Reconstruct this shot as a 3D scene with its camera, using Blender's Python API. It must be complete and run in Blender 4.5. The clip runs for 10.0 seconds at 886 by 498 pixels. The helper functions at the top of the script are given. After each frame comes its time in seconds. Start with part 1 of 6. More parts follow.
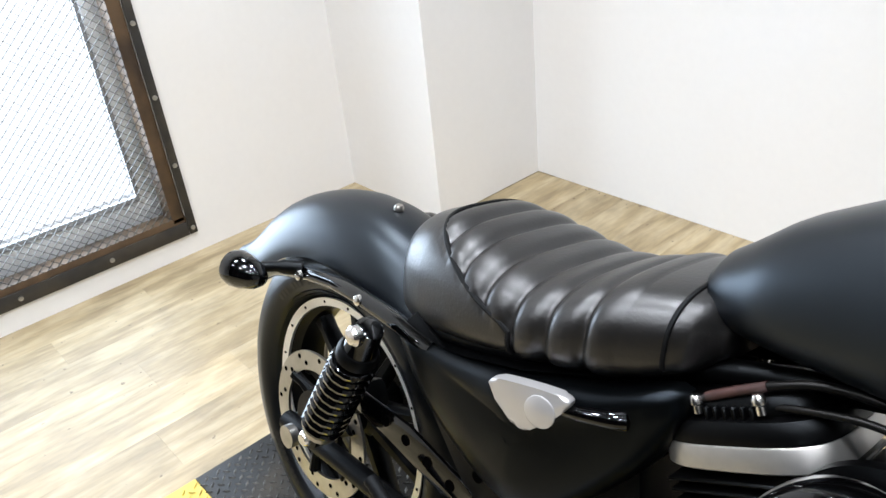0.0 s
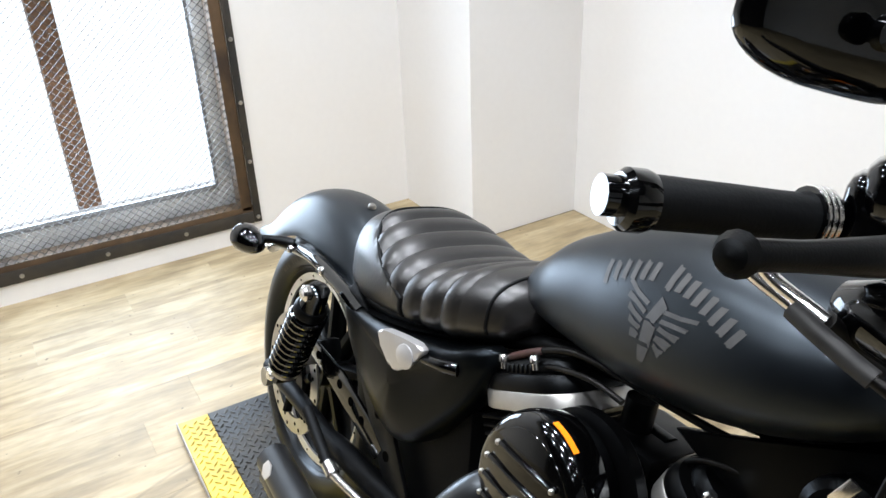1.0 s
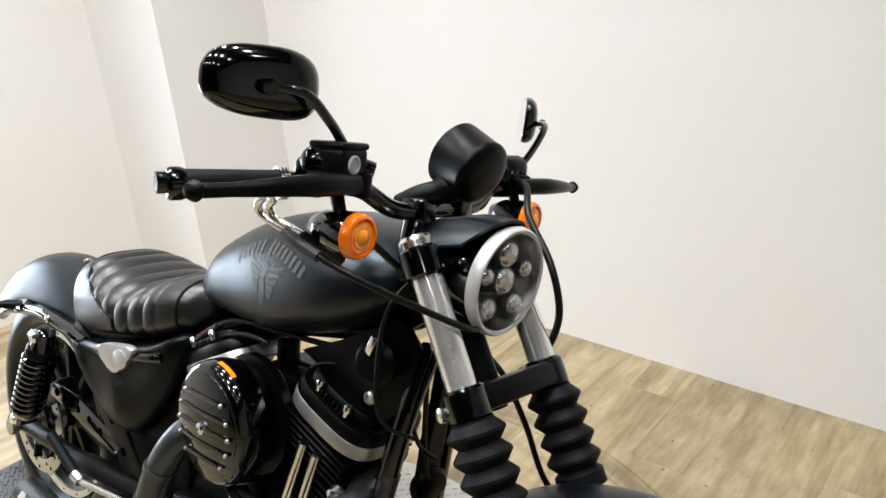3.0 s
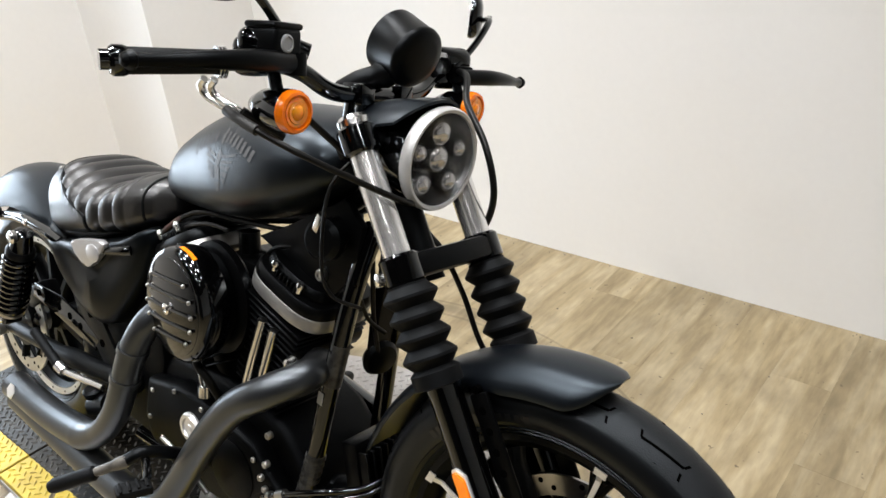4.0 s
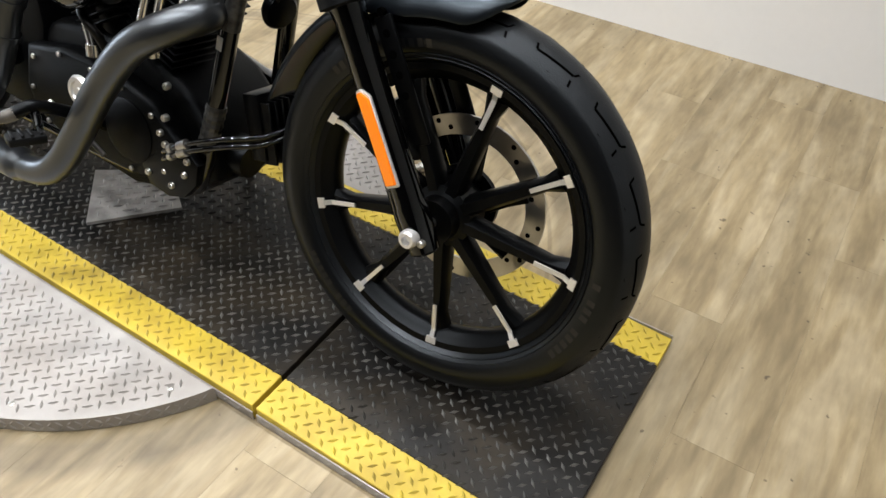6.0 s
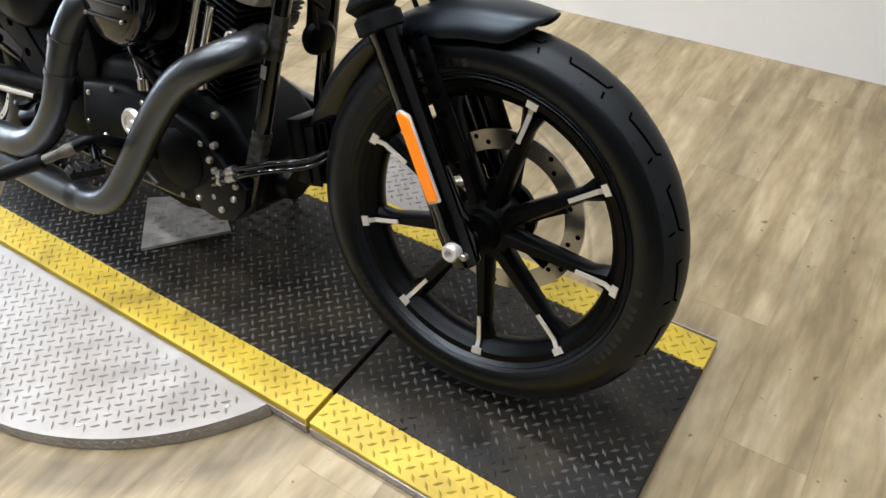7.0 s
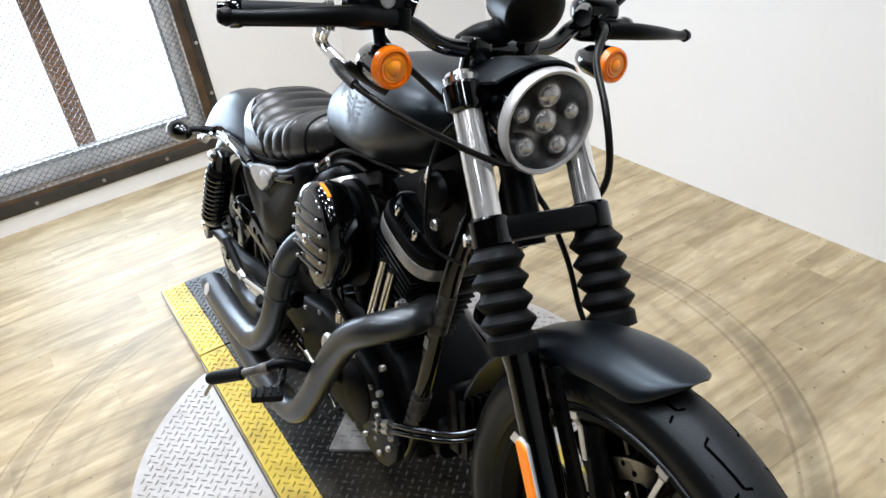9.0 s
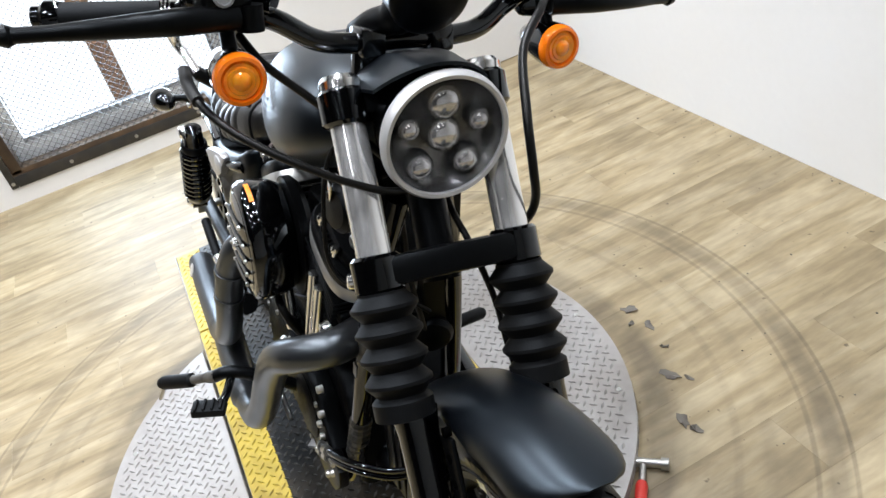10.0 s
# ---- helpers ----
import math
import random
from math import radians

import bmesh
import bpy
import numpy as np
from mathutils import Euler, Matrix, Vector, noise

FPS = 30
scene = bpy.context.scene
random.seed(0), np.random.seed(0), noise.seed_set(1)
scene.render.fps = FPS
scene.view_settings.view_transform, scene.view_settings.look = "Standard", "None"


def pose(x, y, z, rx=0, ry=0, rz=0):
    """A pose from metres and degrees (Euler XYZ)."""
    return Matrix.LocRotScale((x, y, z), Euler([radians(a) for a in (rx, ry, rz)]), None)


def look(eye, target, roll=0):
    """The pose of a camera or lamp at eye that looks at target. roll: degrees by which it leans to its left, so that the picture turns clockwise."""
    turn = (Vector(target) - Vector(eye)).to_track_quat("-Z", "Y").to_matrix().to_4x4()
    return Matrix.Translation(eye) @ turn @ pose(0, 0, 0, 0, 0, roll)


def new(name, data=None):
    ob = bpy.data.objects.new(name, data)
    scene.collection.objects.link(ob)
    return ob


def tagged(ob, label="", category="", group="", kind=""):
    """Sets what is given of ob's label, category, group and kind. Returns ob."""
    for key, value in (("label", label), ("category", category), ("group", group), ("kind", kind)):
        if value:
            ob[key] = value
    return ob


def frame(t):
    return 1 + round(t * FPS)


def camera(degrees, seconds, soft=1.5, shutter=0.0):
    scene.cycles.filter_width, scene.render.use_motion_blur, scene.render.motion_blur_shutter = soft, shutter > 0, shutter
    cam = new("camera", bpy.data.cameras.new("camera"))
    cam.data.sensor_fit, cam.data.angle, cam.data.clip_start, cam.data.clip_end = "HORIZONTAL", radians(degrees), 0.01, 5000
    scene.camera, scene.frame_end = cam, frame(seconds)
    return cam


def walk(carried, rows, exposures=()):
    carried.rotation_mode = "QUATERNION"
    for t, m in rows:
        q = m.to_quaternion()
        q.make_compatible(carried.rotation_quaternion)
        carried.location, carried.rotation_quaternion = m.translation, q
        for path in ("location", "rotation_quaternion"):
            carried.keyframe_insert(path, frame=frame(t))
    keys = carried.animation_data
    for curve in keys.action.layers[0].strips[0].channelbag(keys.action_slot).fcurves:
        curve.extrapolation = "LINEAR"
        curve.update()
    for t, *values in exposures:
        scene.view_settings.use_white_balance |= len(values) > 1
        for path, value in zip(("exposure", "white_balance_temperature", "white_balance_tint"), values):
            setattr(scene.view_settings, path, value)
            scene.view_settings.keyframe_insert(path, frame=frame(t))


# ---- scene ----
cam = camera(60.34, 10.0)
PATH = [
    (0, (0.2840, -0.5916, 1.2471), (-1.0573, 0.5009, 0.2435), -6.24),
    (0.5, (0.4779, -0.6623, 1.3146), (-0.9592, 0.3506, 0.3614), -3.10),
    (1, (0.6785, -0.5512, 1.3147), (-0.8541, 0.3578, 0.4065), -2.13),
    (1.5, (0.8168, -0.5226, 1.3344), (-0.7001, 0.4613, 0.4795), -4.74),
    (2, (0.9305, -0.6124, 1.3748), (-0.4186, 0.6605, 0.6268), -4.96),
    (2.5, (1.0443, -0.6652, 1.3844), (-0.1846, 0.7294, 0.6464), -4.45),
    (4, (1.2716, -0.7050, 1.3310), (0.1092, 0.6275, 0.3965), -5.15),
    (4.5, (1.3002, -0.7819, 1.2838), (0.2580, 0.5553, 0.2227), -1.53),
    (5, (1.3206, -0.8269, 1.2322), (0.3646, 0.4660, 0.0429), -0.05),
    (5.5, (1.3328, -0.8470, 1.1773), (0.5183, 0.4108, -0.1472), 2.48),
    (5.7, (1.3376, -0.8522, 1.1621), (0.5701, 0.3919, -0.2029), 2.48),
    (6.8, (1.3529, -0.8807, 1.1668), (0.5534, 0.3367, -0.2039), -1.24),
    (7, (1.3530, -0.8825, 1.1832), (0.4999, 0.3220, -0.1664), -3.26),
    (7.5, (1.3607, -0.8849, 1.2334), (0.3595, 0.3261, -0.0041), -7.20),
    (8, (1.3647, -0.8456, 1.2857), (0.2398, 0.3296, 0.1223), -10.09),
    (8.5, (1.3637, -0.6734, 1.3249), (-0.0147, 0.3257, 0.2751), -10.61),
    (9, (1.3911, -0.5264, 1.3438), (-0.1324, 0.2643, 0.3173), -9.39),
    (9.5, (1.3856, -0.4078, 1.3222), (-0.1434, 0.2821, 0.2331), -9.00),
    (10, (1.3154, -0.1856, 1.3212), (-0.2448, 0.3038, 0.1695), -15.20),
]
walk(cam, [(t, look(eye, target, roll)) for t, eye, target, roll in PATH], [(0, 0.0, 6100, 10), (1.5, -0.02, 6200, 10), (2.5, -0.06, 6500, 10), (4, -0.1, 6500, 10), (4.5, -0.1, 6500, 10), (5.5, -0.03, 6500, 10), (7, -0.05, 6300, 10), (8, -0.06, 6050, 10), (10, -0.07, 6050, 10)])

# ---- light ----
world = bpy.data.worlds.new("daylight")
scene.world = world
world.use_nodes = True
wn = world.node_tree.nodes
sky = wn.new("ShaderNodeTexSky")
sky.sky_type, sky.sun_disc = "NISHITA", False
sky.sun_elevation, sky.sun_rotation = radians(38), radians(20)
world.node_tree.links.new(sky.outputs[0], wn["Background"].inputs[0])
wn["Background"].inputs[1].default_value = 0.12


def area_lamp(name, eye, target, sx, sy, watts, colour, spread=180):
    data = bpy.data.lights.new(name, "AREA")
    data.shape, data.size, data.size_y, data.energy, data.color = "RECTANGLE", sx, sy, watts, colour
    data.spread = radians(spread)
    ob = new(name, data)
    ob.matrix_basis = look(eye, target)
    return ob


# daylight that enters by the window, and the small lights of the dark ceiling
area_lamp("window_daylight", (-2.15, -0.32, 0.66), (0, -0.32, 0.6), 0.9, 1.0, 37, (0.76, 0.88, 1.0))
LAMPS = [(lx, ly) for lx in (-1.4, -0.5, 0.4, 1.3, 2.2) for ly in (0.4, -0.8, -2.0)]
CEILING = 3.1
for lx, ly in LAMPS:
    area_lamp("ceiling_spot_light", (lx, ly, CEILING - 0.08), (lx, ly, 0), 0.14, 0.14, (15.6 if lx < 1 else 7.6 if lx < 2 else 3.0) * (0.8 if ly < -1.5 else 1), (1.0, 0.986, 0.974), 125)

# ---- materials ----


def material(name, colour, rough=0.5, metal=0.0, spots=0.0, scale=40.0, bump=0.0, bump_scale=300.0, coat=0.0, stain=None, stain_scale=4.0, transmission=0.0, vary=0.0, spec=0.5, tint=(1, 1, 1)):
    mat = bpy.data.materials.new(name)
    mat.use_nodes = True
    nodes, links = mat.node_tree.nodes, mat.node_tree.links
    bsdf = nodes["Principled BSDF"]
    bsdf.inputs["Roughness"].default_value = rough
    bsdf.inputs["Metallic"].default_value = metal
    bsdf.inputs["Specular IOR Level"].default_value = spec
    bsdf.inputs["Specular Tint"].default_value = (*tint, 1)
    bsdf.inputs["Coat Weight"].default_value = coat
    bsdf.inputs["Coat Roughness"].default_value = 0.05
    bsdf.inputs["Transmission Weight"].default_value = transmission
    coords = nodes.new("ShaderNodeTexCoord")
    fine = nodes.new("ShaderNodeTexNoise")
    fine.inputs["Scale"].default_value, fine.inputs["Detail"].default_value = scale, 6
    wide = nodes.new("ShaderNodeTexNoise")
    wide.inputs["Scale"].default_value, wide.inputs["Detail"].default_value = stain_scale, 4
    for n in (fine, wide):
        links.new(coords.outputs["Object"], n.inputs["Vector"])
    ramp = nodes.new("ShaderNodeMapRange")
    ramp.inputs["From Min"].default_value, ramp.inputs["From Max"].default_value = 0.42, 0.68
    links.new(wide.outputs["Fac"], ramp.inputs["Value"])
    mix = nodes.new("ShaderNodeMix")
    mix.data_type = "RGBA"
    mix.inputs["A"].default_value = (*colour, 1)
    mix.inputs["B"].default_value = (*(stain or [c * 0.8 for c in colour]), 1)
    links.new(ramp.outputs["Result"], mix.inputs["Factor"])
    hsv = nodes.new("ShaderNodeHueSaturation")
    value = nodes.new("ShaderNodeMapRange")
    value.inputs["To Min"].default_value, value.inputs["To Max"].default_value = 1 - spots, 1 + spots
    links.new(fine.outputs["Fac"], value.inputs["Value"])
    links.new(mix.outputs["Result"], hsv.inputs["Color"])
    last = value.outputs["Result"]
    if vary:
        info = nodes.new("ShaderNodeObjectInfo")
        by = nodes.new("ShaderNodeMapRange")
        by.inputs["To Min"].default_value, by.inputs["To Max"].default_value = 1 - vary, 1 + vary
        links.new(info.outputs["Random"], by.inputs["Value"])
        times = nodes.new("ShaderNodeMath")
        times.operation = "MULTIPLY"
        links.new(by.outputs["Result"], times.inputs[0])
        links.new(last, times.inputs[1])
        last = times.outputs[0]
    links.new(last, hsv.inputs["Value"])
    links.new(hsv.outputs["Color"], bsdf.inputs["Base Color"])
    rr = nodes.new("ShaderNodeMapRange")
    rr.inputs["To Min"].default_value, rr.inputs["To Max"].default_value = rough * 0.8, min(1, rough * 1.2)
    links.new(wide.outputs["Fac"], rr.inputs["Value"])
    links.new(rr.outputs["Result"], bsdf.inputs["Roughness"])
    if bump:
        grain = nodes.new("ShaderNodeTexNoise")
        grain.inputs["Scale"].default_value, grain.inputs["Detail"].default_value = bump_scale, 3
        links.new(coords.outputs["Object"], grain.inputs["Vector"])
        b = nodes.new("ShaderNodeBump")
        b.inputs["Strength"].default_value, b.inputs["Distance"].default_value = bump, 0.002
        links.new(grain.outputs["Fac"], b.inputs["Height"])
        links.new(b.outputs["Normal"], bsdf.inputs["Normal"])
    return mat


PAINT = material("white_wall_paint", (0.79, 0.79, 0.79), 0.6, spots=0.02, stain=(0.785, 0.77, 0.75), stain_scale=0.9, bump=0.06, bump_scale=180)
CEILING_PAINT = material("dark_ceiling_paint", (0.02, 0.02, 0.02), 0.85, spots=0.1)
DARK_PAINT = material("charcoal_wall_paint", (0.022, 0.0215, 0.021), 0.75, spots=0.05)
MATTE = material("matte_black_paint", (0.0014, 0.0019, 0.003), 0.36, spots=0.08, scale=90, bump=0.03, bump_scale=900, spec=0.5, tint=(0.7, 0.85, 1.0))
# Tank's matte paint again, darker and duller: the side covers' shade put into it.
MATTE_SHADED = material("matte_black_shaded", (0.001, 0.0012, 0.0014), 0.3, spots=0.1, scale=90, bump=0.03, bump_scale=900, spec=0.17, tint=(0.66, 0.82, 1.0))
GLOSS = material("gloss_black", (0.0006, 0.0006, 0.0007), 0.1, spots=0.05, coat=0.5, spec=0.45, tint=(0.82, 0.91, 1.0))
SATIN = material("satin_black", (0.001, 0.001, 0.0011), 0.36, spots=0.15, scale=60, bump=0.08, bump_scale=700, spec=0.14, tint=(0.82, 0.91, 1.0))
WRINKLE = material("black_wrinkle_coat", (0.001, 0.001, 0.0011), 0.45, spots=0.2, scale=120, bump=0.4, bump_scale=600, spec=0.1, tint=(0.82, 0.91, 1.0))
RUBBER = material("black_rubber", (0.002, 0.002, 0.0022), 0.55, spots=0.2, scale=50, bump=0.12, bump_scale=400, stain=(0.0045, 0.0043, 0.0042), spec=0.15, tint=(0.82, 0.91, 1.0))
TYRE = material("tyre_rubber", (0.0078, 0.0085, 0.0095), 0.45, spots=0.25, scale=60, bump=0.2, bump_scale=500, stain=(0.0105, 0.011, 0.0118), stain_scale=9, spec=0.26, tint=(0.8, 0.9, 1.0))
MARK = material("moulded_tyre_mark", (0.0065, 0.007, 0.008), 0.3, spots=0.1, spec=0.4)
SIDEWALL = material("tyre_side_wall", (0.0024, 0.0026, 0.003), 0.32, spots=0.2, scale=60, bump=0.08, bump_scale=400, spec=0.34, tint=(0.8, 0.9, 1.0))
# Near-black stands for shade in grooves and drilled holes; the rivets share it.
SHADE_BLACK = material("shade_black", (0.0012, 0.0012, 0.0012), 0.85, spots=0.1, spec=0.0)
LEATHER = material("black_seat_vinyl", (0.0048, 0.0047, 0.0047), 0.34, spots=0.15, scale=150, bump=0.16, bump_scale=260, stain=(0.0065, 0.006, 0.0058), spec=0.75, tint=(0.95, 0.97, 1.0))
CHROME = material("chrome", (0.9, 0.9, 0.9), 0.2, 1.0, spots=0.04)
FORK = material("satin_chrome_tube", (0.95, 0.95, 0.95), 0.17, 0.8, spots=0.05, scale=25)
STEEL = material("bare_steel", (0.5, 0.5, 0.49), 0.32, 1.0, spots=0.12, scale=80, stain=(0.36, 0.35, 0.33), stain_scale=12)
MACHINED = material("machined_aluminium", (0.8, 0.8, 0.8), 0.34, 0.7, spots=0.08, scale=200)
SILVER = material("silver_trim_ring", (0.58, 0.585, 0.59), 0.4, 0.4, spots=0.08, scale=60)
EXHAUST = material("black_ceramic_exhaust", (0.0085, 0.009, 0.010), 0.33, spots=0.15, scale=30, bump=0.05, bump_scale=500, stain=(0.012, 0.0112, 0.011), spec=0.95, tint=(0.8, 0.9, 1.0))
AMBER = material("amber_lens", (1.0, 0.22, 0.004), 0.12, spots=0.2, scale=90, bump=0.3, bump_scale=160, coat=0.6)
AMBER_CORE = material("amber_lens_centre", (1.0, 0.36, 0.006), 0.1, spots=0.35, scale=70, bump=0.6, bump_scale=120, coat=0.8, stain=(1.0, 0.23, 0.004), stain_scale=60)
REFLECTOR = material("orange_reflector", (1.0, 0.26, 0.01), 0.2, spots=0.06, scale=300, coat=0.4)
ALU_TREAD = material("aluminium_tread_plate", (0.35, 0.338, 0.328), 0.44, 0.3, spots=0.14, scale=45, bump=0.06, bump_scale=300, stain=(0.285, 0.265, 0.248), stain_scale=6, spec=0.4)
DARK_TREAD = material("dark_tread_plate", (0.0105, 0.0102, 0.0098), 0.42, 0.25, spots=0.6, scale=35, bump=0.12, bump_scale=300, stain=(0.03, 0.023, 0.014), stain_scale=7, spec=0.3)
BARE_TREAD = material("bare_tread_plate", (0.46, 0.45, 0.44), 0.4, 0.35, spots=0.2, scale=45, stain=(0.3, 0.29, 0.28), stain_scale=20)
DARK_LUG = material("worn_tread_lug", (0.165, 0.161, 0.153), 0.36, 0.5, spots=0.7, scale=30, stain=(0.024, 0.022, 0.019), stain_scale=11)
YELLOW = material("yellow_safety_paint", (0.55, 0.41, 0.04), 0.5, spots=0.2, scale=40, bump=0.08, bump_scale=250, stain=(0.43, 0.31, 0.035), stain_scale=11)
YELLOW_LUG = material("worn_yellow_lug", (0.53, 0.40, 0.045), 0.45, spots=0.25, scale=40, stain=(0.30, 0.225, 0.045), stain_scale=11)
FRAME_STEEL = material("weathered_dark_steel", (0.034, 0.033, 0.032), 0.5, 0.4, spots=0.3, scale=30, bump=0.1, bump_scale=200, stain=(0.06, 0.052, 0.042), stain_scale=9)
OLD_WOOD = material("stained_old_wood", (0.085, 0.05, 0.023), 0.6, spots=0.35, scale=28, bump=0.2, bump_scale=120, stain=(0.035, 0.02, 0.01), stain_scale=8)
POST = material("brown_post_paint", (0.36, 0.20, 0.11), 0.6, spots=0.15, scale=30)
WHITE_TRIM = material("white_window_trim", (0.88, 0.89, 0.9), 0.5, spots=0.03)
GREY_TRIM = material("grey_window_trim", (0.34, 0.35, 0.37), 0.5, spots=0.08)
RED = material("red_handle_rubber", (0.55, 0.03, 0.02), 0.45, spots=0.1)
GREY_PRINT = material("grey_tank_print", (0.042, 0.043, 0.045), 0.5, spots=0.4, scale=70)
ALU_COVER = material("cast_alu_edge", (0.5, 0.5, 0.49), 0.38, 0.9, spots=0.1, scale=90)
FIN = material("black_cooling_fin", (0.0009, 0.0009, 0.001), 0.36, spots=0.2, spec=0.12, tint=(0.82, 0.91, 1.0))
BOOT = material("grey_cable_rubber", (0.022, 0.0225, 0.023), 0.5, spots=0.2, scale=80, spec=0.3)
CABLE = material("black_cable_sheath", (0.0016, 0.0016, 0.0016), 0.4, spots=0.1, spec=0.25)
LENS_DARK = material("lamp_bowl_plating", (0.3, 0.305, 0.31), 0.22, 0.8, spots=0.3, scale=60, stain=(0.1, 0.1, 0.105), stain_scale=30)
LED_CHIP = material("led_optic", (0.78, 0.78, 0.8), 0.1, 0.85, spots=0.05)
CHIP = material("peeled_floor_chip", (0.13, 0.115, 0.095), 0.6, spots=0.4, scale=80, stain=(0.06, 0.05, 0.04), stain_scale=40)
WORN = material("worn_tube_sleeve", (0.05, 0.05, 0.048), 0.4, 0.4, spots=0.7, scale=70, bump=0.2, bump_scale=250, stain=(0.008, 0.008, 0.008), stain_scale=60)
WORN_ALU = material("dull_cast_aluminium", (0.13, 0.122, 0.11), 0.45, 0.5, spots=0.5, scale=60, stain=(0.05, 0.046, 0.04), stain_scale=40)
BADGE = material("polished_badge", (0.55, 0.55, 0.56), 0.28, 0.6, spots=0.06)
GASKET = material("rust_red_tape", (0.035, 0.013, 0.011), 0.6, spots=0.5, scale=80, stain=(0.006, 0.004, 0.004), stain_scale=60)
MIRROR = material("mirror_glass", (0.9, 0.9, 0.9), 0.02, 1.0)
GLASS = bpy.data.materials.new("clear_glass")
GLASS.use_nodes = True
GLASS.node_tree.nodes["Principled BSDF"].inputs["Transmission Weight"].default_value = 1.0
GLASS.node_tree.nodes["Principled BSDF"].inputs["Roughness"].default_value = 0.03
GLASS.node_tree.nodes["Principled BSDF"].inputs["IOR"].default_value = 1.08
LAMP_GLOW = bpy.data.materials.new("lamp_glow")
LAMP_GLOW.use_nodes = True
LAMP_GLOW.node_tree.nodes["Principled BSDF"].inputs["Emission Color"].default_value = (1, 0.95, 0.86, 1)
LAMP_GLOW.node_tree.nodes["Principled BSDF"].inputs["Emission Strength"].default_value = 12
OUTSIDE = bpy.data.materials.new("bright_sky_backdrop")
OUTSIDE.use_nodes = True
OUTSIDE.node_tree.nodes["Principled BSDF"].inputs["Emission Color"].default_value = (0.95, 0.98, 1, 1)
OUTSIDE.node_tree.nodes["Principled BSDF"].inputs["Emission Strength"].default_value = 1.75


def wood_floor():
    mat = bpy.data.materials.new("worn_vinyl_plank")
    mat.use_nodes = True
    nodes, links = mat.node_tree.nodes, mat.node_tree.links
    bsdf = nodes["Principled BSDF"]
    geo = nodes.new("ShaderNodeNewGeometry")
    info = nodes.new("ShaderNodeObjectInfo")
    shift = nodes.new("ShaderNodeVectorMath")
    shift.operation = "MULTIPLY_ADD"
    shift.inputs[1].default_value = (12, 1.7, 1)
    links.new(geo.outputs["Position"], shift.inputs[0])
    far = nodes.new("ShaderNodeMath")
    far.operation = "MULTIPLY"
    far.inputs[1].default_value = 37
    links.new(info.outputs["Random"], far.inputs[0])
    links.new(far.outputs[0], shift.inputs[2])
    grain = nodes.new("ShaderNodeTexNoise")
    grain.inputs["Scale"].default_value, grain.inputs["Detail"].default_value, grain.inputs["Distortion"].default_value = 1.7, 12, 0.35
    links.new(shift.outputs[0], grain.inputs["Vector"])
    ramp = nodes.new("ShaderNodeValToRGB")
    e = ramp.color_ramp.elements
    e[0].position, e[0].color = 0.34, (0.238, 0.183, 0.1, 1)
    e[1].position, e[1].color = 0.60, (0.405, 0.332, 0.208, 1)
    e.new(0.47).color = (0.328, 0.258, 0.146, 1)
    links.new(grain.outputs["Fac"], ramp.inputs["Fac"])
    # wide patches of wear and dirt
    dirt = nodes.new("ShaderNodeTexNoise")
    dirt.inputs["Scale"].default_value, dirt.inputs["Detail"].default_value = 5.5, 9
    links.new(geo.outputs["Position"], dirt.inputs["Vector"])
    dr = nodes.new("ShaderNodeMapRange")
    dr.inputs["From Min"].default_value, dr.inputs["From Max"].default_value = 0.48, 0.72
    dr.inputs["To Max"].default_value = 0.6
    links.new(dirt.outputs["Fac"], dr.inputs["Value"])
    worn = nodes.new("ShaderNodeMix")
    worn.data_type = "RGBA"
    worn.inputs["B"].default_value = (0.20, 0.155, 0.088, 1)
    links.new(dr.outputs["Result"], worn.inputs["Factor"])
    links.new(ramp.outputs["Color"], worn.inputs["A"])
    # scuffed rings that the turntable's ends have drawn on the floor
    off = nodes.new("ShaderNodeVectorMath")
    off.operation = "SUBTRACT"
    off.inputs[1].default_value = (0.055, -0.08, 0)
    links.new(geo.outputs["Position"], off.inputs[0])
    dist = nodes.new("ShaderNodeVectorMath")
    dist.operation = "LENGTH"
    links.new(off.outputs[0], dist.inputs[0])
    last = worn.outputs["Result"]
    for radius, half, power in ((0.975, 0.03, 0.75), (0.94, 0.007, 0.7), (1.006, 0.006, 0.8), (0.655, 0.05, 0.9), (0.80, 0.012, 0.3), (0.86, 0.02, 0.25)):
        gap = nodes.new("ShaderNodeMath")
        gap.operation = "SUBTRACT"
        gap.inputs[1].default_value = radius
        links.new(dist.outputs["Value"], gap.inputs[0])
        size = nodes.new("ShaderNodeMath")
        size.operation = "ABSOLUTE"
        links.new(gap.outputs[0], size.inputs[0])
        fade = nodes.new("ShaderNodeMapRange")
        fade.inputs["From Min"].default_value, fade.inputs["From Max"].default_value = half * 0.4, half
        fade.inputs["To Min"].default_value, fade.inputs["To Max"].default_value = power, 0
        links.new(size.outputs[0], fade.inputs["Value"])
        patch = nodes.new("ShaderNodeMath")
        patch.operation = "MULTIPLY"
        links.new(fade.outputs["Result"], patch.inputs[0])
        links.new(dirt.outputs["Fac"], patch.inputs[1])
        ring = nodes.new("ShaderNodeMix")
        ring.data_type = "RGBA"
        ring.inputs["B"].default_value = (0.07, 0.054, 0.035, 1)
        links.new(patch.outputs[0], ring.inputs["Factor"])
        links.new(last, ring.inputs["A"])
        last = ring.outputs["Result"]
    # small dark nicks and knots
    nick = nodes.new("ShaderNodeTexNoise")
    nick.inputs["Scale"].default_value, nick.inputs["Detail"].default_value = 42, 3
